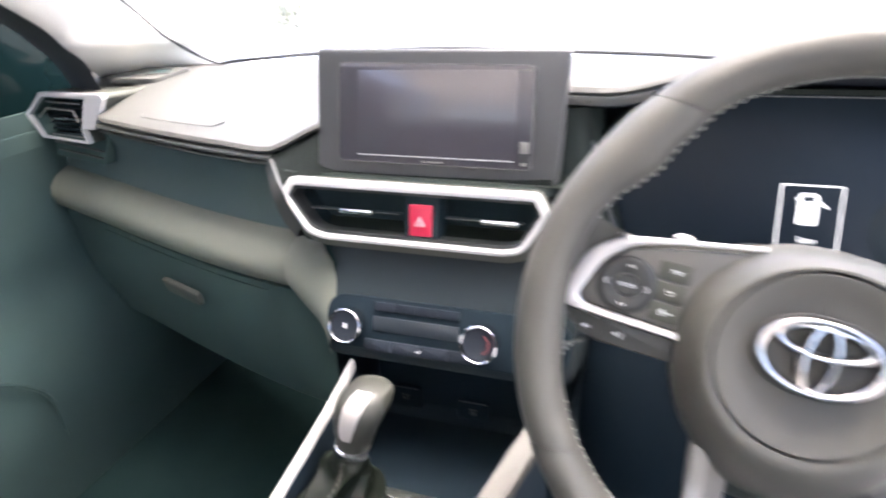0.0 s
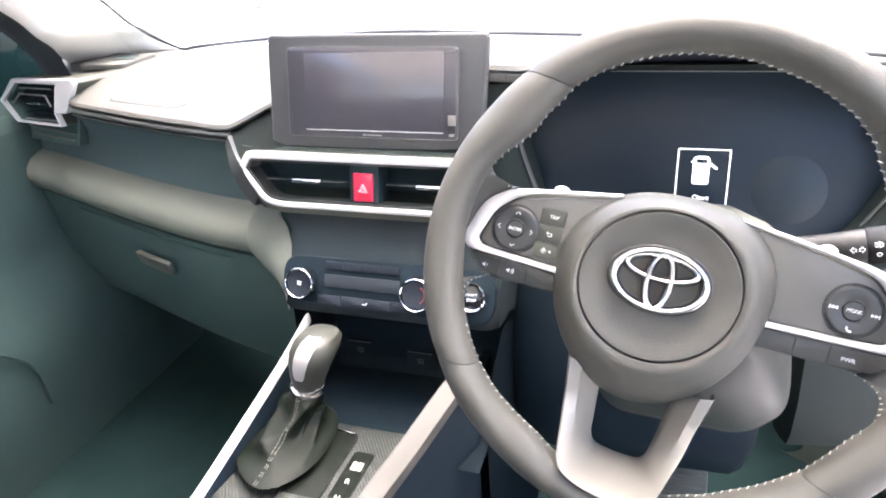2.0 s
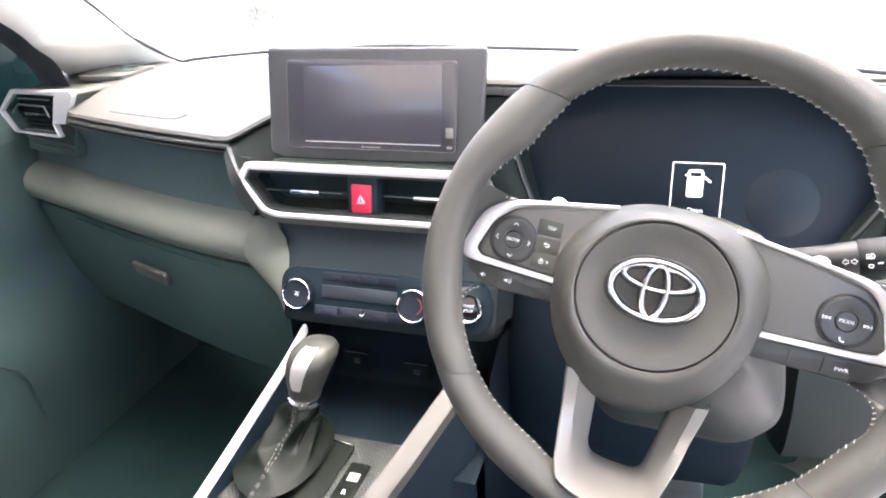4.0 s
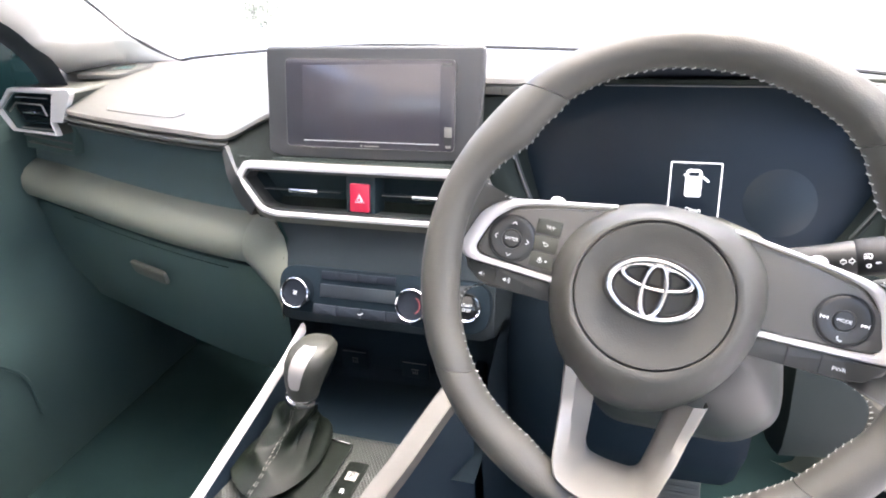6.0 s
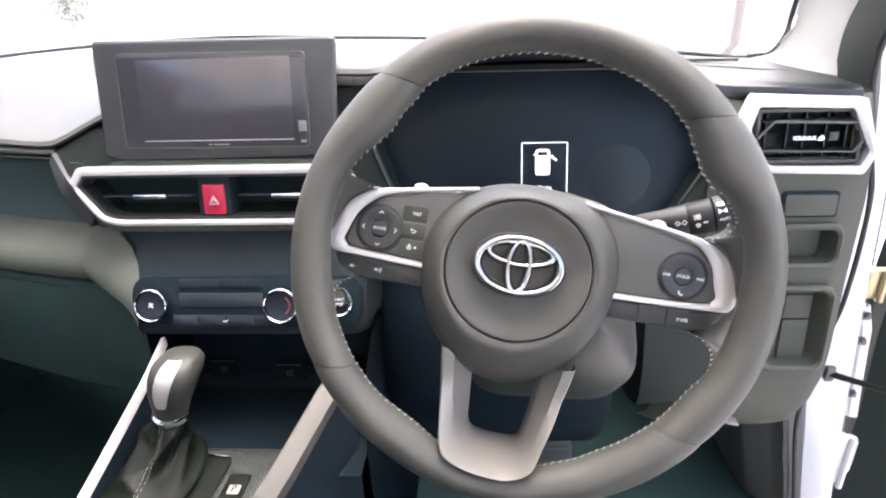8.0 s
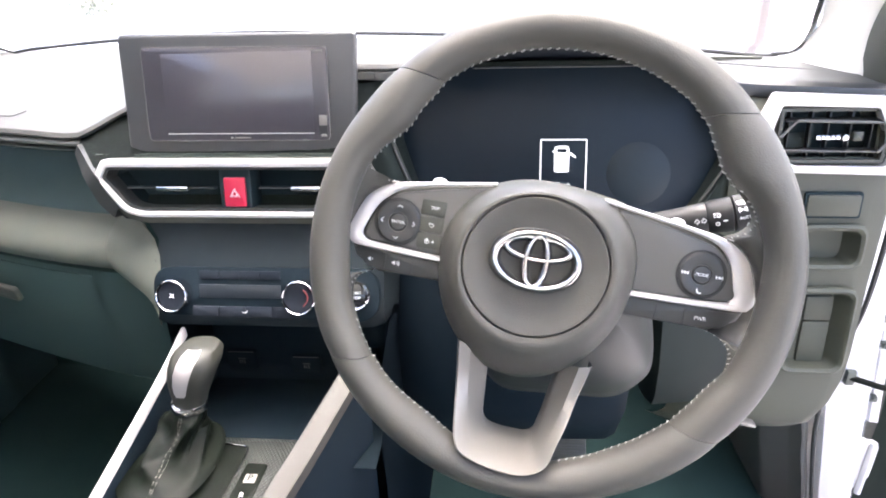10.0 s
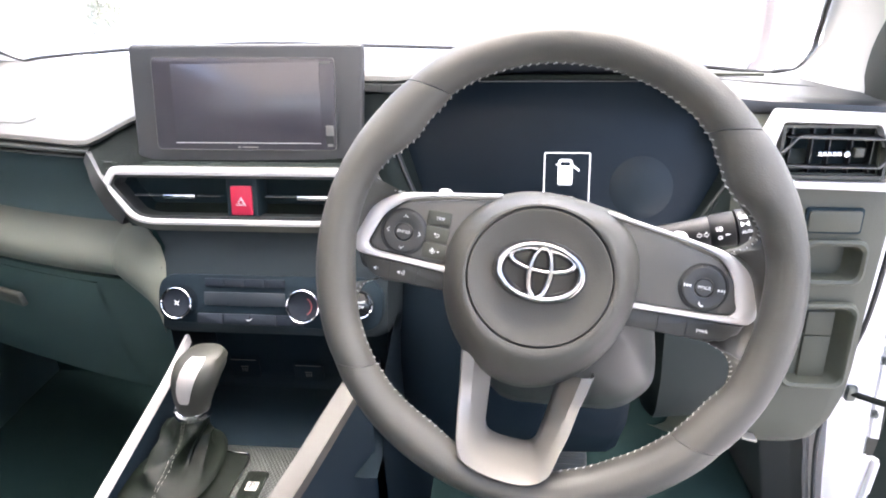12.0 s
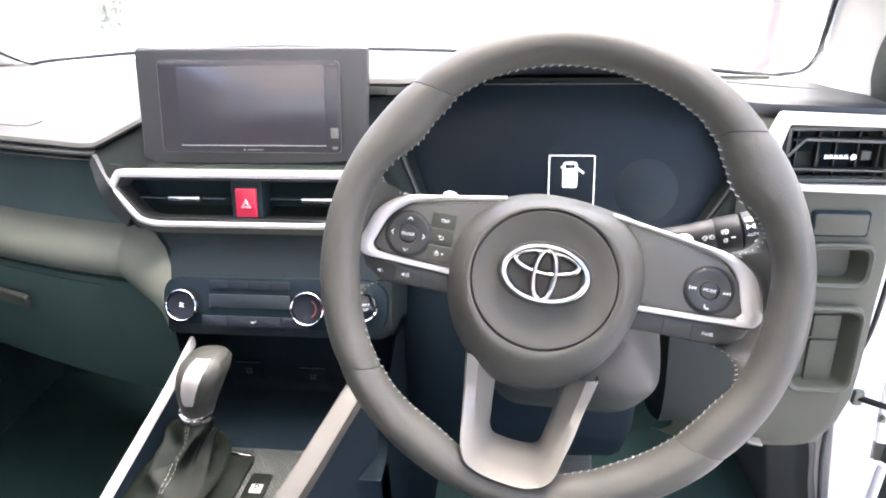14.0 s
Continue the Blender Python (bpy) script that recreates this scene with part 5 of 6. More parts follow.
lathe(bm, [(0.0138, 0.0545), (0.0152, 0.0552), (0.0158, 0.082), (0.0140, 0.088), (0.0, 0.089)], 32)
twist = part("twist_end", bm, STALK, stalk)


def on_stalk(z, deg, r):
    """A frame on the stalk's skin, facing the driver: its x along the stalk."""
    a = radians(deg)
    out = Vector((math.cos(a), math.sin(a), 0))
    ax = Vector((0, 0, 1))
    up = out.cross(ax)
    p = out * r + ax * z
    return Matrix(((ax.x, up.x, out.x, p.x), (ax.y, up.y, out.y, p.y), (ax.z, up.z, out.z, p.z), (0, 0, 0, 1)))


def stalk_mark(shape, z, deg, r, parent=stalk):
    b = bmesh.new()
    if shape == "arrows":
        for k in (-1, 1):
            tube(b, [(k * 0.0010, -0.0010, 0), (k * 0.0026, -0.0010, 0), (k * 0.0026, -0.0022, 0), (k * 0.0048, 0, 0), (k * 0.0026, 0.0022, 0), (k * 0.0026, 0.0010, 0), (k * 0.0010, 0.0010, 0)], 0.00032, 5, closed=True)
    elif shape == "lamp":
        tube(b, [(0.0005, -0.002, 0), (0.0018, -0.0017, 0), (0.0026, 0, 0), (0.0018, 0.0017, 0), (0.0005, 0.002, 0)], 0.00032, 5, closed=True)
        for y in (-0.0014, 0, 0.0014):
            block(b, 0.0022, 0.0005, 0.0002, -0.0016, y, 0, bevel=0)
    elif shape == "lamp_plate":
        slab(b, rounded(rect(0.0066, 0.0036), 0.0008), 0, 0.0003)
    elif shape == "bow":
        for k in (-1, 1):
            b.faces.new([b.verts.new(v) for v in ((0, 0, 0), (k * 0.0032, -0.0022, 0), (k * 0.0032, 0.0022, 0))])
    elif shape == "ring":
        tube(b, [(0.0014 * math.cos(t), 0.0014 * math.sin(t), 0) for t in [2 * math.pi * i / 12 for i in range(12)]], 0.0004, 5, closed=True)
    else:
        block(b, 0.0034, 0.0012, 0.0002, 0, 0, 0, bevel=0)
    part("mark", b, PRINT, parent, m=on_stalk(z, deg, r))


for shape, z, deg, r in (("arrows", 0.0275, 256, 0.0131), ("lamp", 0.0405, 243, 0.0145), ("ring", 0.0405, 272, 0.0146), ("bar", 0.0465, 264, 0.0147)):
    stalk_mark(shape, z, deg, r)
for shape, z, deg, r in (("lamp_plate", 0.0600, 214, 0.0156), ("bow", 0.0605, 237, 0.0157), ("ring", 0.0640, 287, 0.0157), ("ring", 0.0715, 276, 0.0158), ("bow", 0.0695, 235, 0.0158)):
    stalk_mark(shape, z, deg, r, twist)
lettering("lettering", "AUTO", 0.0036, PRINT, twist, on_stalk(0.0622, 262, 0.0158))

# ---- right air vent ----
RVENT = facing(0.322, 0.2725, 0.968, 0.12)
side_vent = thing("air_vent", "square driver's air vent in a broad silver frame", "air vent", RVENT)
ro = rounded([(-0.080, 0.010), (-0.066, 0.045), (0.052, 0.040), (0.073, -0.020), (0.062, -0.043), (-0.040, -0.040), (-0.062, -0.03)][::-1], 0.004)
ri = rounded([(-0.064, 0.008), (-0.058, 0.032), (0.040, 0.029), (0.064, -0.018), (0.056, -0.034), (-0.036, -0.033), (-0.054, -0.022)][::-1], 0.003)
bm = bmesh.new()
band(bm, ro, ri, -0.006, 0.008, 0.002)
part("silver_frame", bm, SILVER, side_vent, "bright silver frame")
bm = bmesh.new()
slab(bm, ri, -0.05, -0.042)
part("duct", bm, VOID, side_vent)
grid_frame = rounded(rect(0.113, 0.059, 0.0, -0.001), 0.004)
bm = bmesh.new()
band(bm, grid_frame, inset(grid_frame, 0.0035), -0.02, 0.003)
part("grille_frame", bm, PLASTIC, side_vent)
for x in (-0.042, -0.0195, -0.001, 0.022, 0.044):
    bm = bmesh.new()
    block(bm, 0.0016, 0.050, 0.010, x, -0.001, -0.012, bevel=0.0004)
    part("fin", bm, KEY, side_vent)
for y in (0.0155, -0.0175):
    bm = bmesh.new()
    block(bm, 0.100, 0.0016, 0.012, 0.0, y, -0.004, bevel=0.0004, turn=pose(0, 0, 0, 10, 0, 0))
    part("slat", bm, KEY, side_vent)
hook = [(-0.054, -0.002), (-0.0385, 0.0157), (0.048, 0.0133), (0.0566, -0.007), (0.048, -0.0185), (-0.046, -0.016)]
bm = bmesh.new()
tube(bm, [(x, y, 0.004) for x, y in hook[:5]], 0.0019, 6)
part("slat_trim", bm, SATIN, side_vent)
bm = bmesh.new()
tube(bm, [(x, y, 0.003) for x, y in hook[4:]], 0.0009, 6)
part("slat_trim", bm, SATIN, side_vent)
bm = bmesh.new()
for k in range(5):
    block(bm, 0.0040, 0.0040, 0.008, -0.0160 + 0.0050 * k, -0.002, 0.002, bevel=0.0008)
block(bm, 0.030, 0.0022, 0.006, -0.003, -0.0038, 0.001, bevel=0.0008)
lathe(bm, [(0.0, 0.007), (0.003, 0.0065), (0.0043, 0.004), (0.0043, -0.002)], 20, 0.0118, -0.0025)
part("slider_tab", bm, CHROME, side_vent, "chrome slider tab")
bm = bmesh.new()
slab(bm, rounded(rect(0.010, 0.010, 0.0277, -0.002), 0.001), -0.006, 0.0, 0.001)
part("shut_off_mark", bm, PLASTIC, side_vent)
# switch blanks, coin shelf, fuse lid on the right panel
blank = thing("switch_blank", "dark grey rounded switch blank in the driver's panel", "switch blank", facing(0.337, 0.2635, 0.8895, 0.11))
bm = bmesh.new()
slab(bm, rounded(rect(0.062, 0.030), 0.004), -0.004, 0.001, 0.001)
part("recess", bm, VOID, blank)
bm = bmesh.new()
slab(bm, rounded(rect(0.0565, 0.0245), 0.004), -0.002, 0.003, 0.001)
part("cover", bm, OLIVE, blank)


def pocket(name, w, h, d, m, label, category, mat=OLIVE):
    """An open box let into a panel: rim, four sides, back."""
    p = thing(name, label, category, m)
    o_ = rounded(rect(w + 0.014, h + 0.014), 0.016, 6)
    i2 = rounded(rect(w, h), 0.013, 6)
    b = bmesh.new()
    k = len(o_)
    rr = [[b.verts.new((x, y, z)) for x, y in pts] for pts, z in ((o_, -0.003), ([(x * 0.98, y * 0.985) for x, y in o_], 0.0035), ([((x + p) / 2, (y + q) / 2) for (x, y), (p, q) in zip(o_, i2)], 0.005), (i2, 0.003), ([(x * 0.93 - w * 0.03, y * 0.97) for x, y in i2], -d * 0.45), ([(x * 0.82 - w * 0.08, y * 0.93) for x, y in i2], -d))]
    for a, c in zip(rr, rr[1:]):
        for j in range(k):
            b.faces.new((a[j], a[(j + 1) % k], c[(j + 1) % k], c[j]))
    b.faces.new(rr[-1])
    part("surround", b, mat, p)
    return p


pocket("coin_shelf", 0.062, 0.042, 0.018, facing(0.343, 0.2585, 0.840, 0.11), "open dark grey coin shelf in the driver's panel", "shelf")
fuse = pocket("switch_recess", 0.064, 0.100, 0.0150, facing(0.345, 0.2445, 0.735, 0.11), "tall recess with grey switch blanks", "switch panel", OLIVE)
for x, y, w, h in ((0.004, 0.0245, 0.031, 0.031), (0.004, -0.0245, 0.031, 0.0625)):
    bm = bmesh.new()
    slab(bm, rounded(rect(w, h, x, y), 0.003), -0.0175, -0.0115, 0.0008)
    part("switch_cover", bm, OLIVE, fuse)

# ---- left air vent ----
LVENT = Matrix.Translation((-0.985, 0.402, 0.966)) @ pose(0, 0, 0, 0, 0, -8) @ facing(0, 0, 0, 0.05)
far_vent = thing("air_vent", "passenger's air vent in a broad silver six-sided frame", "air vent", LVENT)
lo = rounded([(-0.088, 0.0), (-0.041, 0.0375), (0.104, 0.0405), (0.108, 0.034), (0.074, -0.014), (0.047, -0.0135), (0.055, -0.0375), (-0.058, -0.035)][::-1], 0.003)
li = rounded([(-0.079, 0.0), (-0.036, 0.031), (0.066, 0.0315), (0.062, 0.027), (0.046, -0.011), (0.0445, -0.0145), (0.051, -0.0345), (-0.054, -0.0320)][::-1], 0.002)
bm = bmesh.new()
band(bm, lo, li, 0.001, 0.010, 0.0015)
part("silver_frame", bm, SILVER, far_vent, "bright silver frame")
bm = bmesh.new()
slab(bm, rounded([(0.045, 0.0), (0.085, 0.004), (0.066, -0.016), (0.040, -0.078), (-0.08, -0.072), (-0.07, -0.030), (0.05, -0.030)][::-1], 0.003), -0.070, -0.020, 0.0008)
part("end_panel", bm, DARK, far_vent, "dark panel round the vent")
bm = bmesh.new()
band(bm, inset(lo, 0.0008), inset(li, -0.0008), -0.085, 0.002)
part("housing", bm, PLASTIC, far_vent, "grey vent housing")
bm = bmesh.new()
slab(bm, li, -0.03, -0.02)
part("duct", bm, VOID, far_vent)
bm = bmesh.new()
band(bm, li, [(x * 0.94, y * 0.93) for x, y in li], -0.015, 0.004)
part("inner_frame", bm, DARK, far_vent)
for y in (-0.027, -0.020, -0.011, -0.002, 0.010, 0.020):
    bm = bmesh.new()
    block(bm, 0.086 + y * 0.6, 0.0015, 0.012, -0.004, y, -0.006, bevel=0.0004)
    part("slat", bm, VOID, far_vent)
for y, w in ((0.0225, 0.078), (-0.0290, 0.084)):
    bm = bmesh.new()
    block(bm, w, 0.002, 0.003, 0.003, y, 0.004, bevel=0.0008)
    part("slat_trim", bm, PEWTER, far_vent)
bm = bmesh.new()
tube(bm, [(-0.060, -0.003, 0.005), (-0.038, 0.0125, 0.005), (0.026, 0.0115, 0.005), (0.033, -0.006, 0.005)], 0.0016, 6)
part("slat_trim", bm, PEWTER, far_vent)
bm = bmesh.new()
block(bm, 0.030, 0.0045, 0.008, -0.008, -0.002, 0.004, bevel=0.0018)
block(bm, 0.024, 0.0015, 0.004, 0.018, -0.0025, 0.003, bevel=0.0005)
part("slider_tab", bm, CHROME, far_vent, "chrome slider tab")
for y, w, x in ((-0.0520, 0.118, -0.015), (-0.0640, 0.104, -0.014)):
    bm = bmesh.new()
    block(bm, w, 0.0026, 0.006, x, y, -0.019, bevel=0.001, turn=pose(0, 0, 0, 0, 0, -4))
    part("trim_line", bm, SATIN, far_vent)

# ---- centre console ----
console = thing("centre_console", "dark grey centre console between silver side rails", "centre console")
bm = bmesh.new()
rows = []
for y, z, xl, xr in ((0.100, 0.645, -0.408, -0.192), (0.094, 0.672, -0.408, -0.194), (0.088, 0.682, -0.409, -0.196), (0.078, 0.6868, -0.410, -0.200), (0.05, 0.688, -0.412, -0.210), (-0.05, 0.690, -0.418, -0.242), (-0.25, 0.69, -0.42, -0.248), (-0.60, 0.69, -0.42, -0.248)):
    rows.append([(xl, y, z - 0.45), (xl, y, z - 0.01), (xl + 0.006, y, z), (-0.36, y, z), (-0.30, y, z), (-0.27, y, z), (xr - 0.006, y, z), (xr, y, z - 0.01), (xr, y, z - 0.45)])
loft(bm, rows)
part("body", bm, WEAVE, console, "cross-hatched dark grey console body")
for pts, w, lab in (([(-0.394, 0.160, 0.777), (-0.396, 0.10, 0.757), (-0.404, 0.0, 0.727), (-0.412, -0.08, 0.703), (-0.414, -0.20, 0.69)], 0.0033, "slim silver side rail"), ([(-0.184, 0.125, 0.764), (-0.196, 0.09, 0.755), (-0.220, 0.02, 0.733), (-0.2405, -0.04, 0.715), (-0.25, -0.12, 0.70), (-0.25, -0.25, 0.69)], 0.0108, "broad pewter-toned side rail")):
    bm = bmesh.new()
    rows = []
    line = smooth_line(pts, 6)
    for p in line:
        rows.append([p + Vector((sx * w, 0, dz)) for sx, dz in (((-1, -0.012), (-1.0, -0.003), (-0.75, 0.0), (0.5, 0.0015), (0.95, -0.002), (1.0, -0.010)) if w < 0.008 else ((-1, -0.014), (-1.0, -0.002), (-0.9, 0.001), (-0.58, 0.0015), (0.9, -0.0045), (1.0, -0.016)))])
    loft(bm, rows, closed=True, caps=True)
    part("side_rail", bm, SILVER if w < 0.008 else RAIL, console, lab)
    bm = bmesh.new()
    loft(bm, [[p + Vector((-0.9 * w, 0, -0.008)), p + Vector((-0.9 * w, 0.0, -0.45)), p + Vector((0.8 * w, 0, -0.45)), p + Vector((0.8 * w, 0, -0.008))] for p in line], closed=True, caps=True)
    part("rail_side", bm, SHADE_NAVY, console)

# selector gate with its letters
gate = rounded([(-0.345, 0.062), (-0.345, -0.10), (-0.302, -0.10), (-0.295, 0.060), (-0.298, 0.068), (-0.335, 0.072)], 0.004)
bm = bmesh.new()
band(bm, gate, inset(gate, 0.0009), 0.680, 0.6905, 0.0004)
part("gate_frame", bm, CHROME, console, "thin chrome gate frame")
bm = bmesh.new()
slab(bm, inset(gate, 0.002), 0.680, 0.6895)
part("gate_plate", bm, VINYL, console)
bm = bmesh.new()
slab(bm, rounded([(-0.291, 0.045), (-0.297, -0.11), (-0.272, -0.11), (-0.268, 0.045)], 0.004), 0.684, 0.6895, 0.001)
letters = part("letter_strip", bm, VINYL, console)
for k, c in enumerate("PRND"):
    lettering("lettering", c, 0.0082 if k else 0.0112, PRINT if k else RUBBER, letters, Matrix.Translation((-0.280 - 0.0012 * k, 0.024 - 0.022 * k, 0.6906)))
bm = bmesh.new()
slab(bm, rounded(rect(0.0120, 0.0115), 0.001), 0, 0.0004)
part("letter_box", bm, TWINE, letters, "pale box behind the first letter", m=at(-0.280, 0.024, 0.6895))

# ---- gear selector ----
selector = thing("gear_selector", "black gear selector with silver insert, chrome collar and stitched gaiter", "gear selector", Matrix.Translation((-0.352, 0.070, 0.7445)) @ pose(0, 0, 0, -6, 2, 0))
KNOB = [(0.0, 0.0, 0, 0.016, 0.0165), (0.0086, 0.0004, 0.001, 0.0175, 0.018), (0.0215, 0.0016, 0.002, 0.0205, 0.022), (0.037, 0.004, 0.004, 0.024, 0.0265), (0.0499, 0.0072, 0.007, 0.0262, 0.0295), (0.0602, 0.0096, 0.009, 0.0255, 0.028), (0.0671, 0.0112, 0.01, 0.0205, 0.022), (0.0701, 0.012, 0.01, 0.012, 0.012), (0.0709, 0.012, 0.01, 0.002, 0.002)]


def knob_skin(z, cx, cy, w, d, a, k=1.0):
    z *= 0.93
    return (cx + 0.0012 + k * 0.93 * w * math.copysign(abs(math.cos(a)) ** 0.8, math.cos(a)), cy + k * d * math.copysign(abs(math.sin(a)) ** 0.8, math.sin(a)), z)


bm = bmesh.new()
loft(bm, [[knob_skin(*r, 2 * math.pi * i / 36) for i in range(36)] for r in KNOB], closed=True, caps=True)
part("knob", bm, GRIP, selector, "dark grey grip")
bm = bmesh.new()
rows = []
for r, a0, a1 in zip([(0.0215, 0.0016, 0.002, 0.0205, 0.022), (0.026, 0.0022, 0.0025, 0.0215, 0.0233)] + KNOB[3:8], (-100, -106, -108, -109, -109, -111, -118), (-84, -80, -78, -77, -74, -66, -54)):
    rows.append([knob_skin(*r, radians(a0 + (a1 - a0) * t / 6), 1.03) for t in range(7)])
loft(bm, rows)
bmesh.ops.solidify(bm, geom=bm.faces[:], thickness=-0.0012)
part("insert", bm, SILVER, selector, "satin silver insert")
bm = bmesh.new()
lathe(bm, [(0.0155, -0.004), (0.0184, -0.004), (0.0190, 0.0), (0.0184, 0.0035), (0.0160, 0.0045)], 40)
part("collar", bm, CHROME, selector, "chrome collar")


def gaiter(t, a):
    """The gaiter's skin: a narrow neck that spreads into slanting folds."""
    w, d = 0.0170 + 0.0030 * min(1, 5 * t) + 0.0185 * t**2.6, 0.0170 + 0.0030 * min(1, 5 * t) + 0.053 * t**2.3
    fold = math.sin(math.pi * min(1.0, 0.15 + 0.9 * t)) * t
    crease = 1 - 2 * abs(math.sin(1.5 * a + 3.4 * t + 0.9))
    slant = 1 - 2 * abs(math.sin(a - 4.2 * t + 1.9))
    small = 1 - 2 * abs(math.sin(3.5 * a + 5.0 * t))
    w += fold * (0.0085 * crease + 0.0060 * slant + 0.0022 * small)
    d += fold * (0.0150 * crease + 0.0110 * slant + 0.0036 * small)
    w += 0.020 * t * max(0.0, -math.cos(a)) - 0.016 * fold * max(0.0, math.cos(a))
    z = -0.003 - 0.050 * t + fold * (0.0090 * slant + 0.0060 * crease)
    return Vector((-0.004 * t + w * math.cos(a), -0.030 * t**1.4 + d * math.sin(a), z))


bm = bmesh.new()
loft(bm, [[gaiter(j / 30, 2 * math.pi * i / 110) for i in range(110)] for j in range(31)], closed=True)
part("boot", bm, VINYL, selector, "creased black gaiter")
for off in (-0.085, 0.085):
    bm = bmesh.new()
    for j in range(18):
        t = (j + 0.5) / 18
        a = radians(-97) + off * (1 - 0.65 * t)
        tube(bm, [gaiter(t - 0.016, a) + Vector((0, -0.0006, 0.0005)), gaiter(t + 0.016, a) + Vector((0, -0.0006, 0.0005))], 0.00022, 5)
    part("stitching", bm, TWINE, selector, "pale stitching")

# ---- pedals ----
pedal = thing("brake_pedal", "ribbed grey rubber brake pedal in the dark footwell", "pedal", Matrix.Translation((0.078, 0.40, 0.386)) @ pose(0, 0, 0, 50, 0, 0))
bm = bmesh.new()
block(bm, 0.075, 0.062, 0.013, bevel=0.005)
pad_ = part("pad", bm, PLASTIC, pedal, "ribbed grey rubber pad")
for k in range(6):
    bm = bmesh.new()
    block(bm, 0.066, 0.004, 0.003, 0, -0.024 + 0.0095 * k, 0.0075, bevel=0.001)
    part("rib", bm, PLASTIC, pad_)
bm = bmesh.new()
tube(bm, smooth_line([(0, 0, -0.008), (0, 0.05, -0.05), (0, 0.2, -0.10), (0, 0.32, -0.05)], 5), 0.008, 8)
part("arm", bm, STEEL, pedal)

# ---- passenger's door, shut ----
door = thing("car_door", "shut passenger's door with a dark grey lining and tinted glass", "car door")
bm = bmesh.new()
rows = []
for y in (0.62, 0.46, 0.40, 0.2, -0.1, -0.4, -0.80):
    rows.append([(-1.115 + dx, y, z) for dx, z in ((0.0, 0.20), (0.012, 0.34), (0.035, 0.44), (0.038, 0.58), (0.014, 0.66), (0.012, 0.70), (0.016, 0.72), (0.014, 0.76), (0.008, 0.80), (0.0, 0.90), (-0.005, 0.96), (-0.03, 0.965))])
loft(bm, rows)
part("lining", bm, DARK, door, "dark plastic door lining")
bm = bmesh.new()
tube(bm, smooth_line([(-1.085, 0.30, 0.40), (-1.07, 0.27, 0.52), (-1.07, 0.15, 0.60), (-1.07, -0.1, 0.62)], 6), 0.004, 6)
part("pocket_edge", bm, DARK, door)
bm = bmesh.new()
a, c = smooth_line([(-0.936, 0.435, 1.00), (-0.926, 0.41, 1.045), (-0.935, 0.39, 1.07), (-0.95, 0.36, 1.11), (-0.965, 0.22, 1.21), (-0.99, 0.0, 1.37)], 6), smooth_line([(-1.03, 0.47, 0.99), (-1.01, 0.43, 1.04), (-1.01, 0.40, 1.075), (-1.02, 0.36, 1.115), (-1.03, 0.21, 1.22), (-1.04, -0.02, 1.37)], 6)
loft(bm, [[p, p.lerp(q, 0.5) + Vector((0.004, -0.008, 0)), q, q + Vector((-0.05, 0.04, 0))] for p, q in zip(a, c)])
part("window_frame", bm, RUBBER, door, "black window frame")
bm = bmesh.new()
loft(bm, [[(-1.125, 0.66, 0.95), (-1.125, -0.80, 0.95)], [(-1.10, 0.57, 1.10), (-1.10, -0.82, 1.1)], [(-1.04, 0.02, 1.42), (-1.04, -0.86, 1.42)]])
wp = part("pane", bm, material("tinted_glass", (0.008, 0.022, 0.022), 0.08, stain=0.1), door, "tinted side glass")
wp.visible_shadow = False
# ---- driver's doorway: white sill and pillar, open door ----
body = thing("body_side", "white painted door opening of the car body", "car body")
bm = bmesh.new()
rows = []
for y, z, x0, x1 in ((0.43, 1.03, 0.430, 0.496), (0.42, 0.95, 0.432, 0.508), (0.41, 0.85, 0.436, 0.519), (0.41, 0.70, 0.442, 0.532), (0.41, 0.58, 0.455, 0.544), (0.41, 0.45, 0.478, 0.558), (0.41, 0.36, 0.492, 0.567), (0.41, 0.22, 0.515, 0.582)):
    rows.append([(x0 - 0.01, y + 0.05, z), (x0, y + 0.006, z), (x0 + 0.008, y - 0.006, z), (x0 + (x1 - x0) * 0.5, y - 0.010, z), (x1 - 0.014, y - 0.006, z), (x1 - 0.003, y + 0.006, z), (x1, y + 0.03, z), (x1, y + 0.12, z)])
loft(bm, rows)
part("pillar", bm, PAINT, body, "white painted hinge pillar")
bm = bmesh.new()
loft(bm, [[(0.44, y, 0.30), (0.445, y, 0.34), (0.47, y, 0.352), (0.56, y, 0.35), (0.575, y, 0.33), (0.575, y, 0.2)] for y in (0.30, 0.1, -0.9)])
part("sill", bm, PAINT, body, "white painted door sill")
bm = bmesh.new()
tube(bm, smooth_line([(0.390, 0.29, 1.09), (0.405, 0.325, 1.04), (0.416, 0.337, 0.995), (0.434, 0.342, 0.93), (0.453, 0.345, 0.85), (0.464, 0.36, 0.70), (0.463, 0.385, 0.60), (0.465, 0.395, 0.50), (0.474, 0.40, 0.42), (0.50, 0.40, 0.28)], 8), 0.0034, 8)
part("seal", bm, RUBBER, body, "black rubber door seal")
bm = bmesh.new()
loft(bm, [[(x - 0.004, 0.43, z), (x, 0.418, z), (x + 0.012, 0.416, z), (x + 0.016, 0.43, z)] for x, z in ((0.528, 0.66), (0.540, 0.62), (0.550, 0.53), (0.560, 0.45))])
part("flange", bm, PAINT, body, "white painted flange")
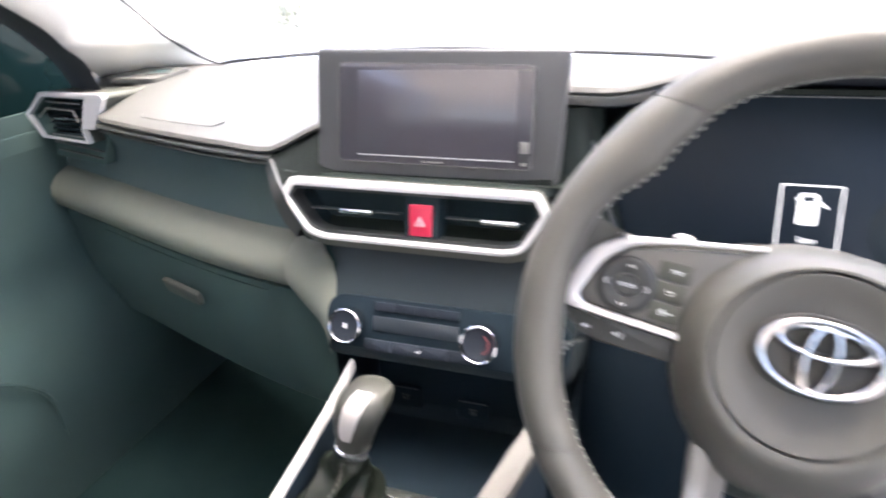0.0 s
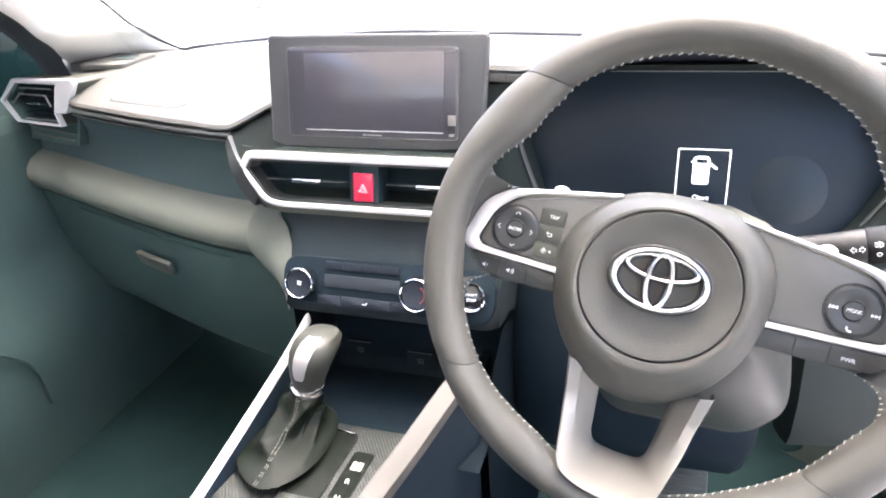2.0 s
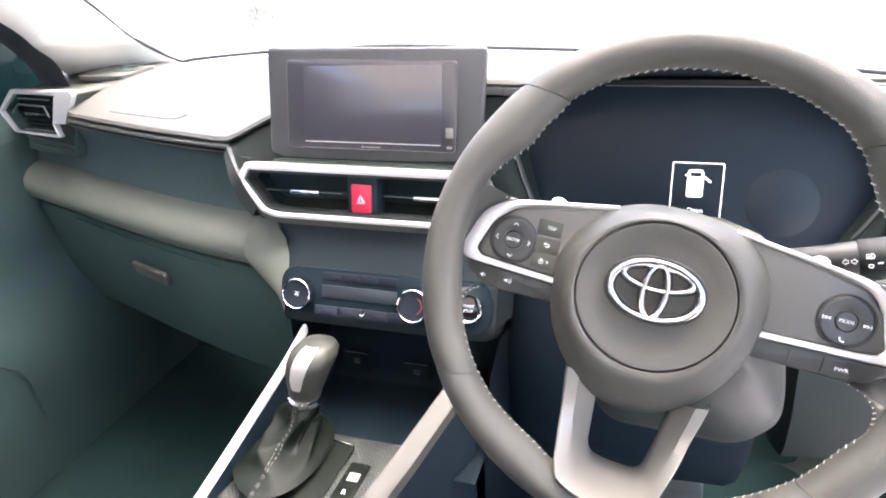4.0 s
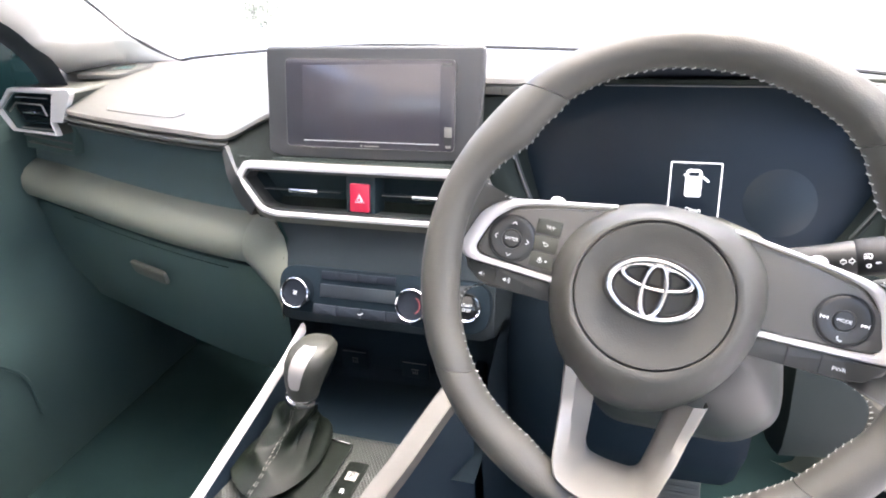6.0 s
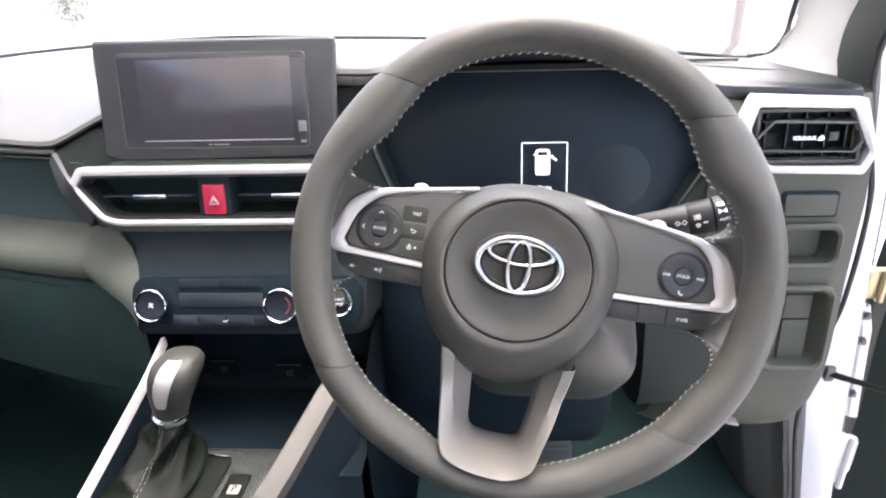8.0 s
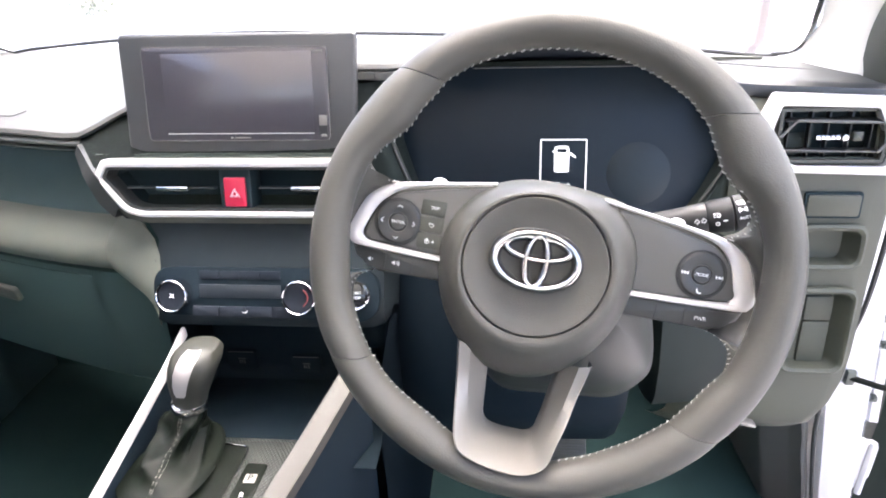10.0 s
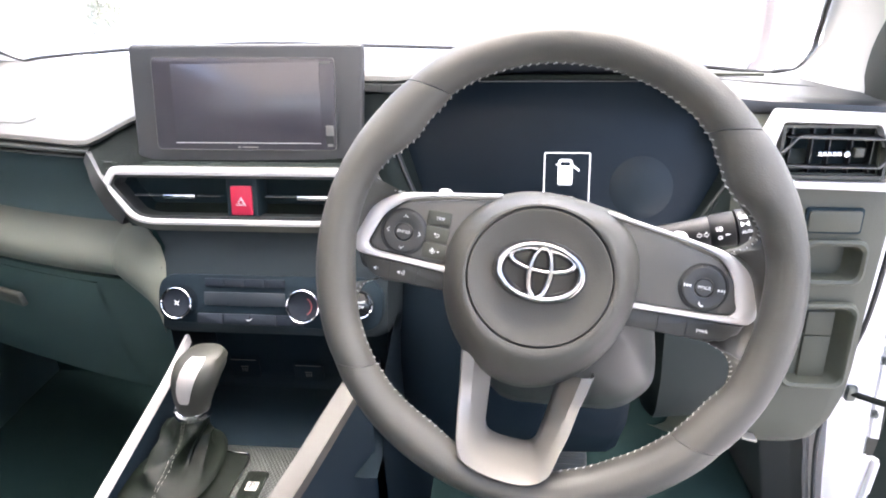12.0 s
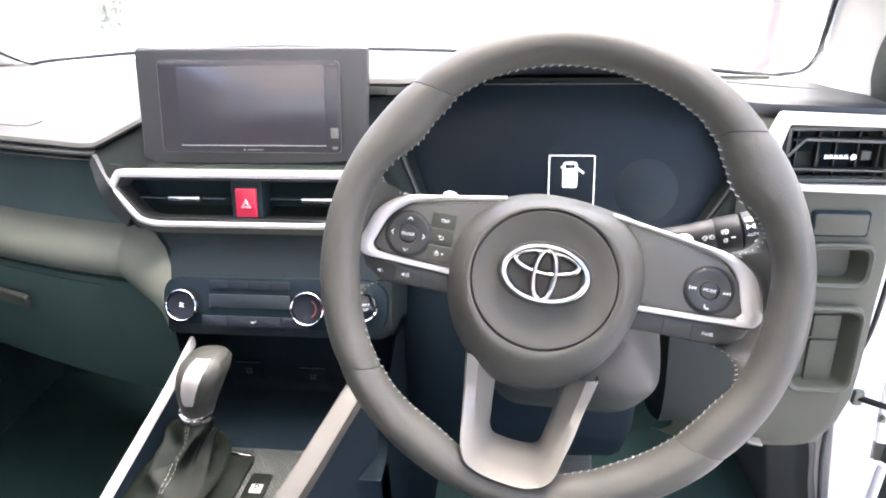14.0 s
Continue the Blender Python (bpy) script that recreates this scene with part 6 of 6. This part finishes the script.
for z in (0.645, 0.60, 0.50):
    bm = bmesh.new()
    lathe(bm, [(0.0, 0.006), (0.004, 0.005), (0.0045, 0.0), (0.007, 0.0), (0.007, -0.004)], 6)
    part("bolt", bm, GUN, body, m=Matrix.Translation((0.536 + (0.66 - z) * 0.1, 0.414, z)) @ pose(0, 0, 0, 90, 0, 0))


def hinge(x, z, h, mat, label):
    """A door hinge: two leaves round a pin."""
    b = bmesh.new()
    block(b, 0.016, 0.03, h, x, 0.425, z, bevel=0.003)
    leaf = part("hinge", b, mat, open_door, label)
    b = bmesh.new()
    tube(b, [(x + 0.012, 0.408, z - h * 0.55), (x + 0.012, 0.408, z + h * 0.55)], 0.0055, 10)
    part("pin", b, mat, leaf)
    b = bmesh.new()
    block(b, 0.016, 0.02, h * 0.7, x + 0.02, 0.425, z + h * 0.05, bevel=0.003)
    part("leaf", b, mat, leaf)


open_door = thing("car_door", "driver's door standing wide open, dark lining with a white edge", "car door")
hinge(0.531, 0.700, 0.046, BRASS, "yellow zinc-plated door hinge")
hinge(0.560, 0.360, 0.100, PAINT, "white painted door hinge")
bm = bmesh.new()
rows = []
for k in range(6):
    t = k / 5
    x, y = 0.580 + 0.95 * t, 0.455 - 0.34 * t
    rows.append([(x + 0.012, y, 0.20), (x + 0.008, y - 0.015, 0.38), (x, y - 0.028, 0.46), (x - 0.012, y - 0.032, 0.60), (x - 0.012, y - 0.032, 0.72), (x - 0.006, y - 0.03, 0.90), (x, y - 0.012, 0.97), (x + 0.02, y + 0.05, 0.96), (x + 0.02, y + 0.07, 0.65), (x + 0.03, y + 0.05, 0.20)])
loft(bm, rows, closed=True, caps=True)
part("lining", bm, GREEN, open_door, "dark green-grey door lining")
bm = bmesh.new()
tube(bm, [(0.492, 0.402, 0.552), (0.505, 0.392, 0.552), (0.56, 0.365, 0.548), (0.70, 0.33, 0.53)], 0.006, 8, flat=0.7)
part("check_strap", bm, VINYL, open_door, "dark steel door check strap")
bm = bmesh.new()
block(bm, 0.014, 0.014, 0.026, 0.497, 0.400, 0.552, bevel=0.003)
part("strap_bracket", bm, GUN, body, "dark steel strap clamp")
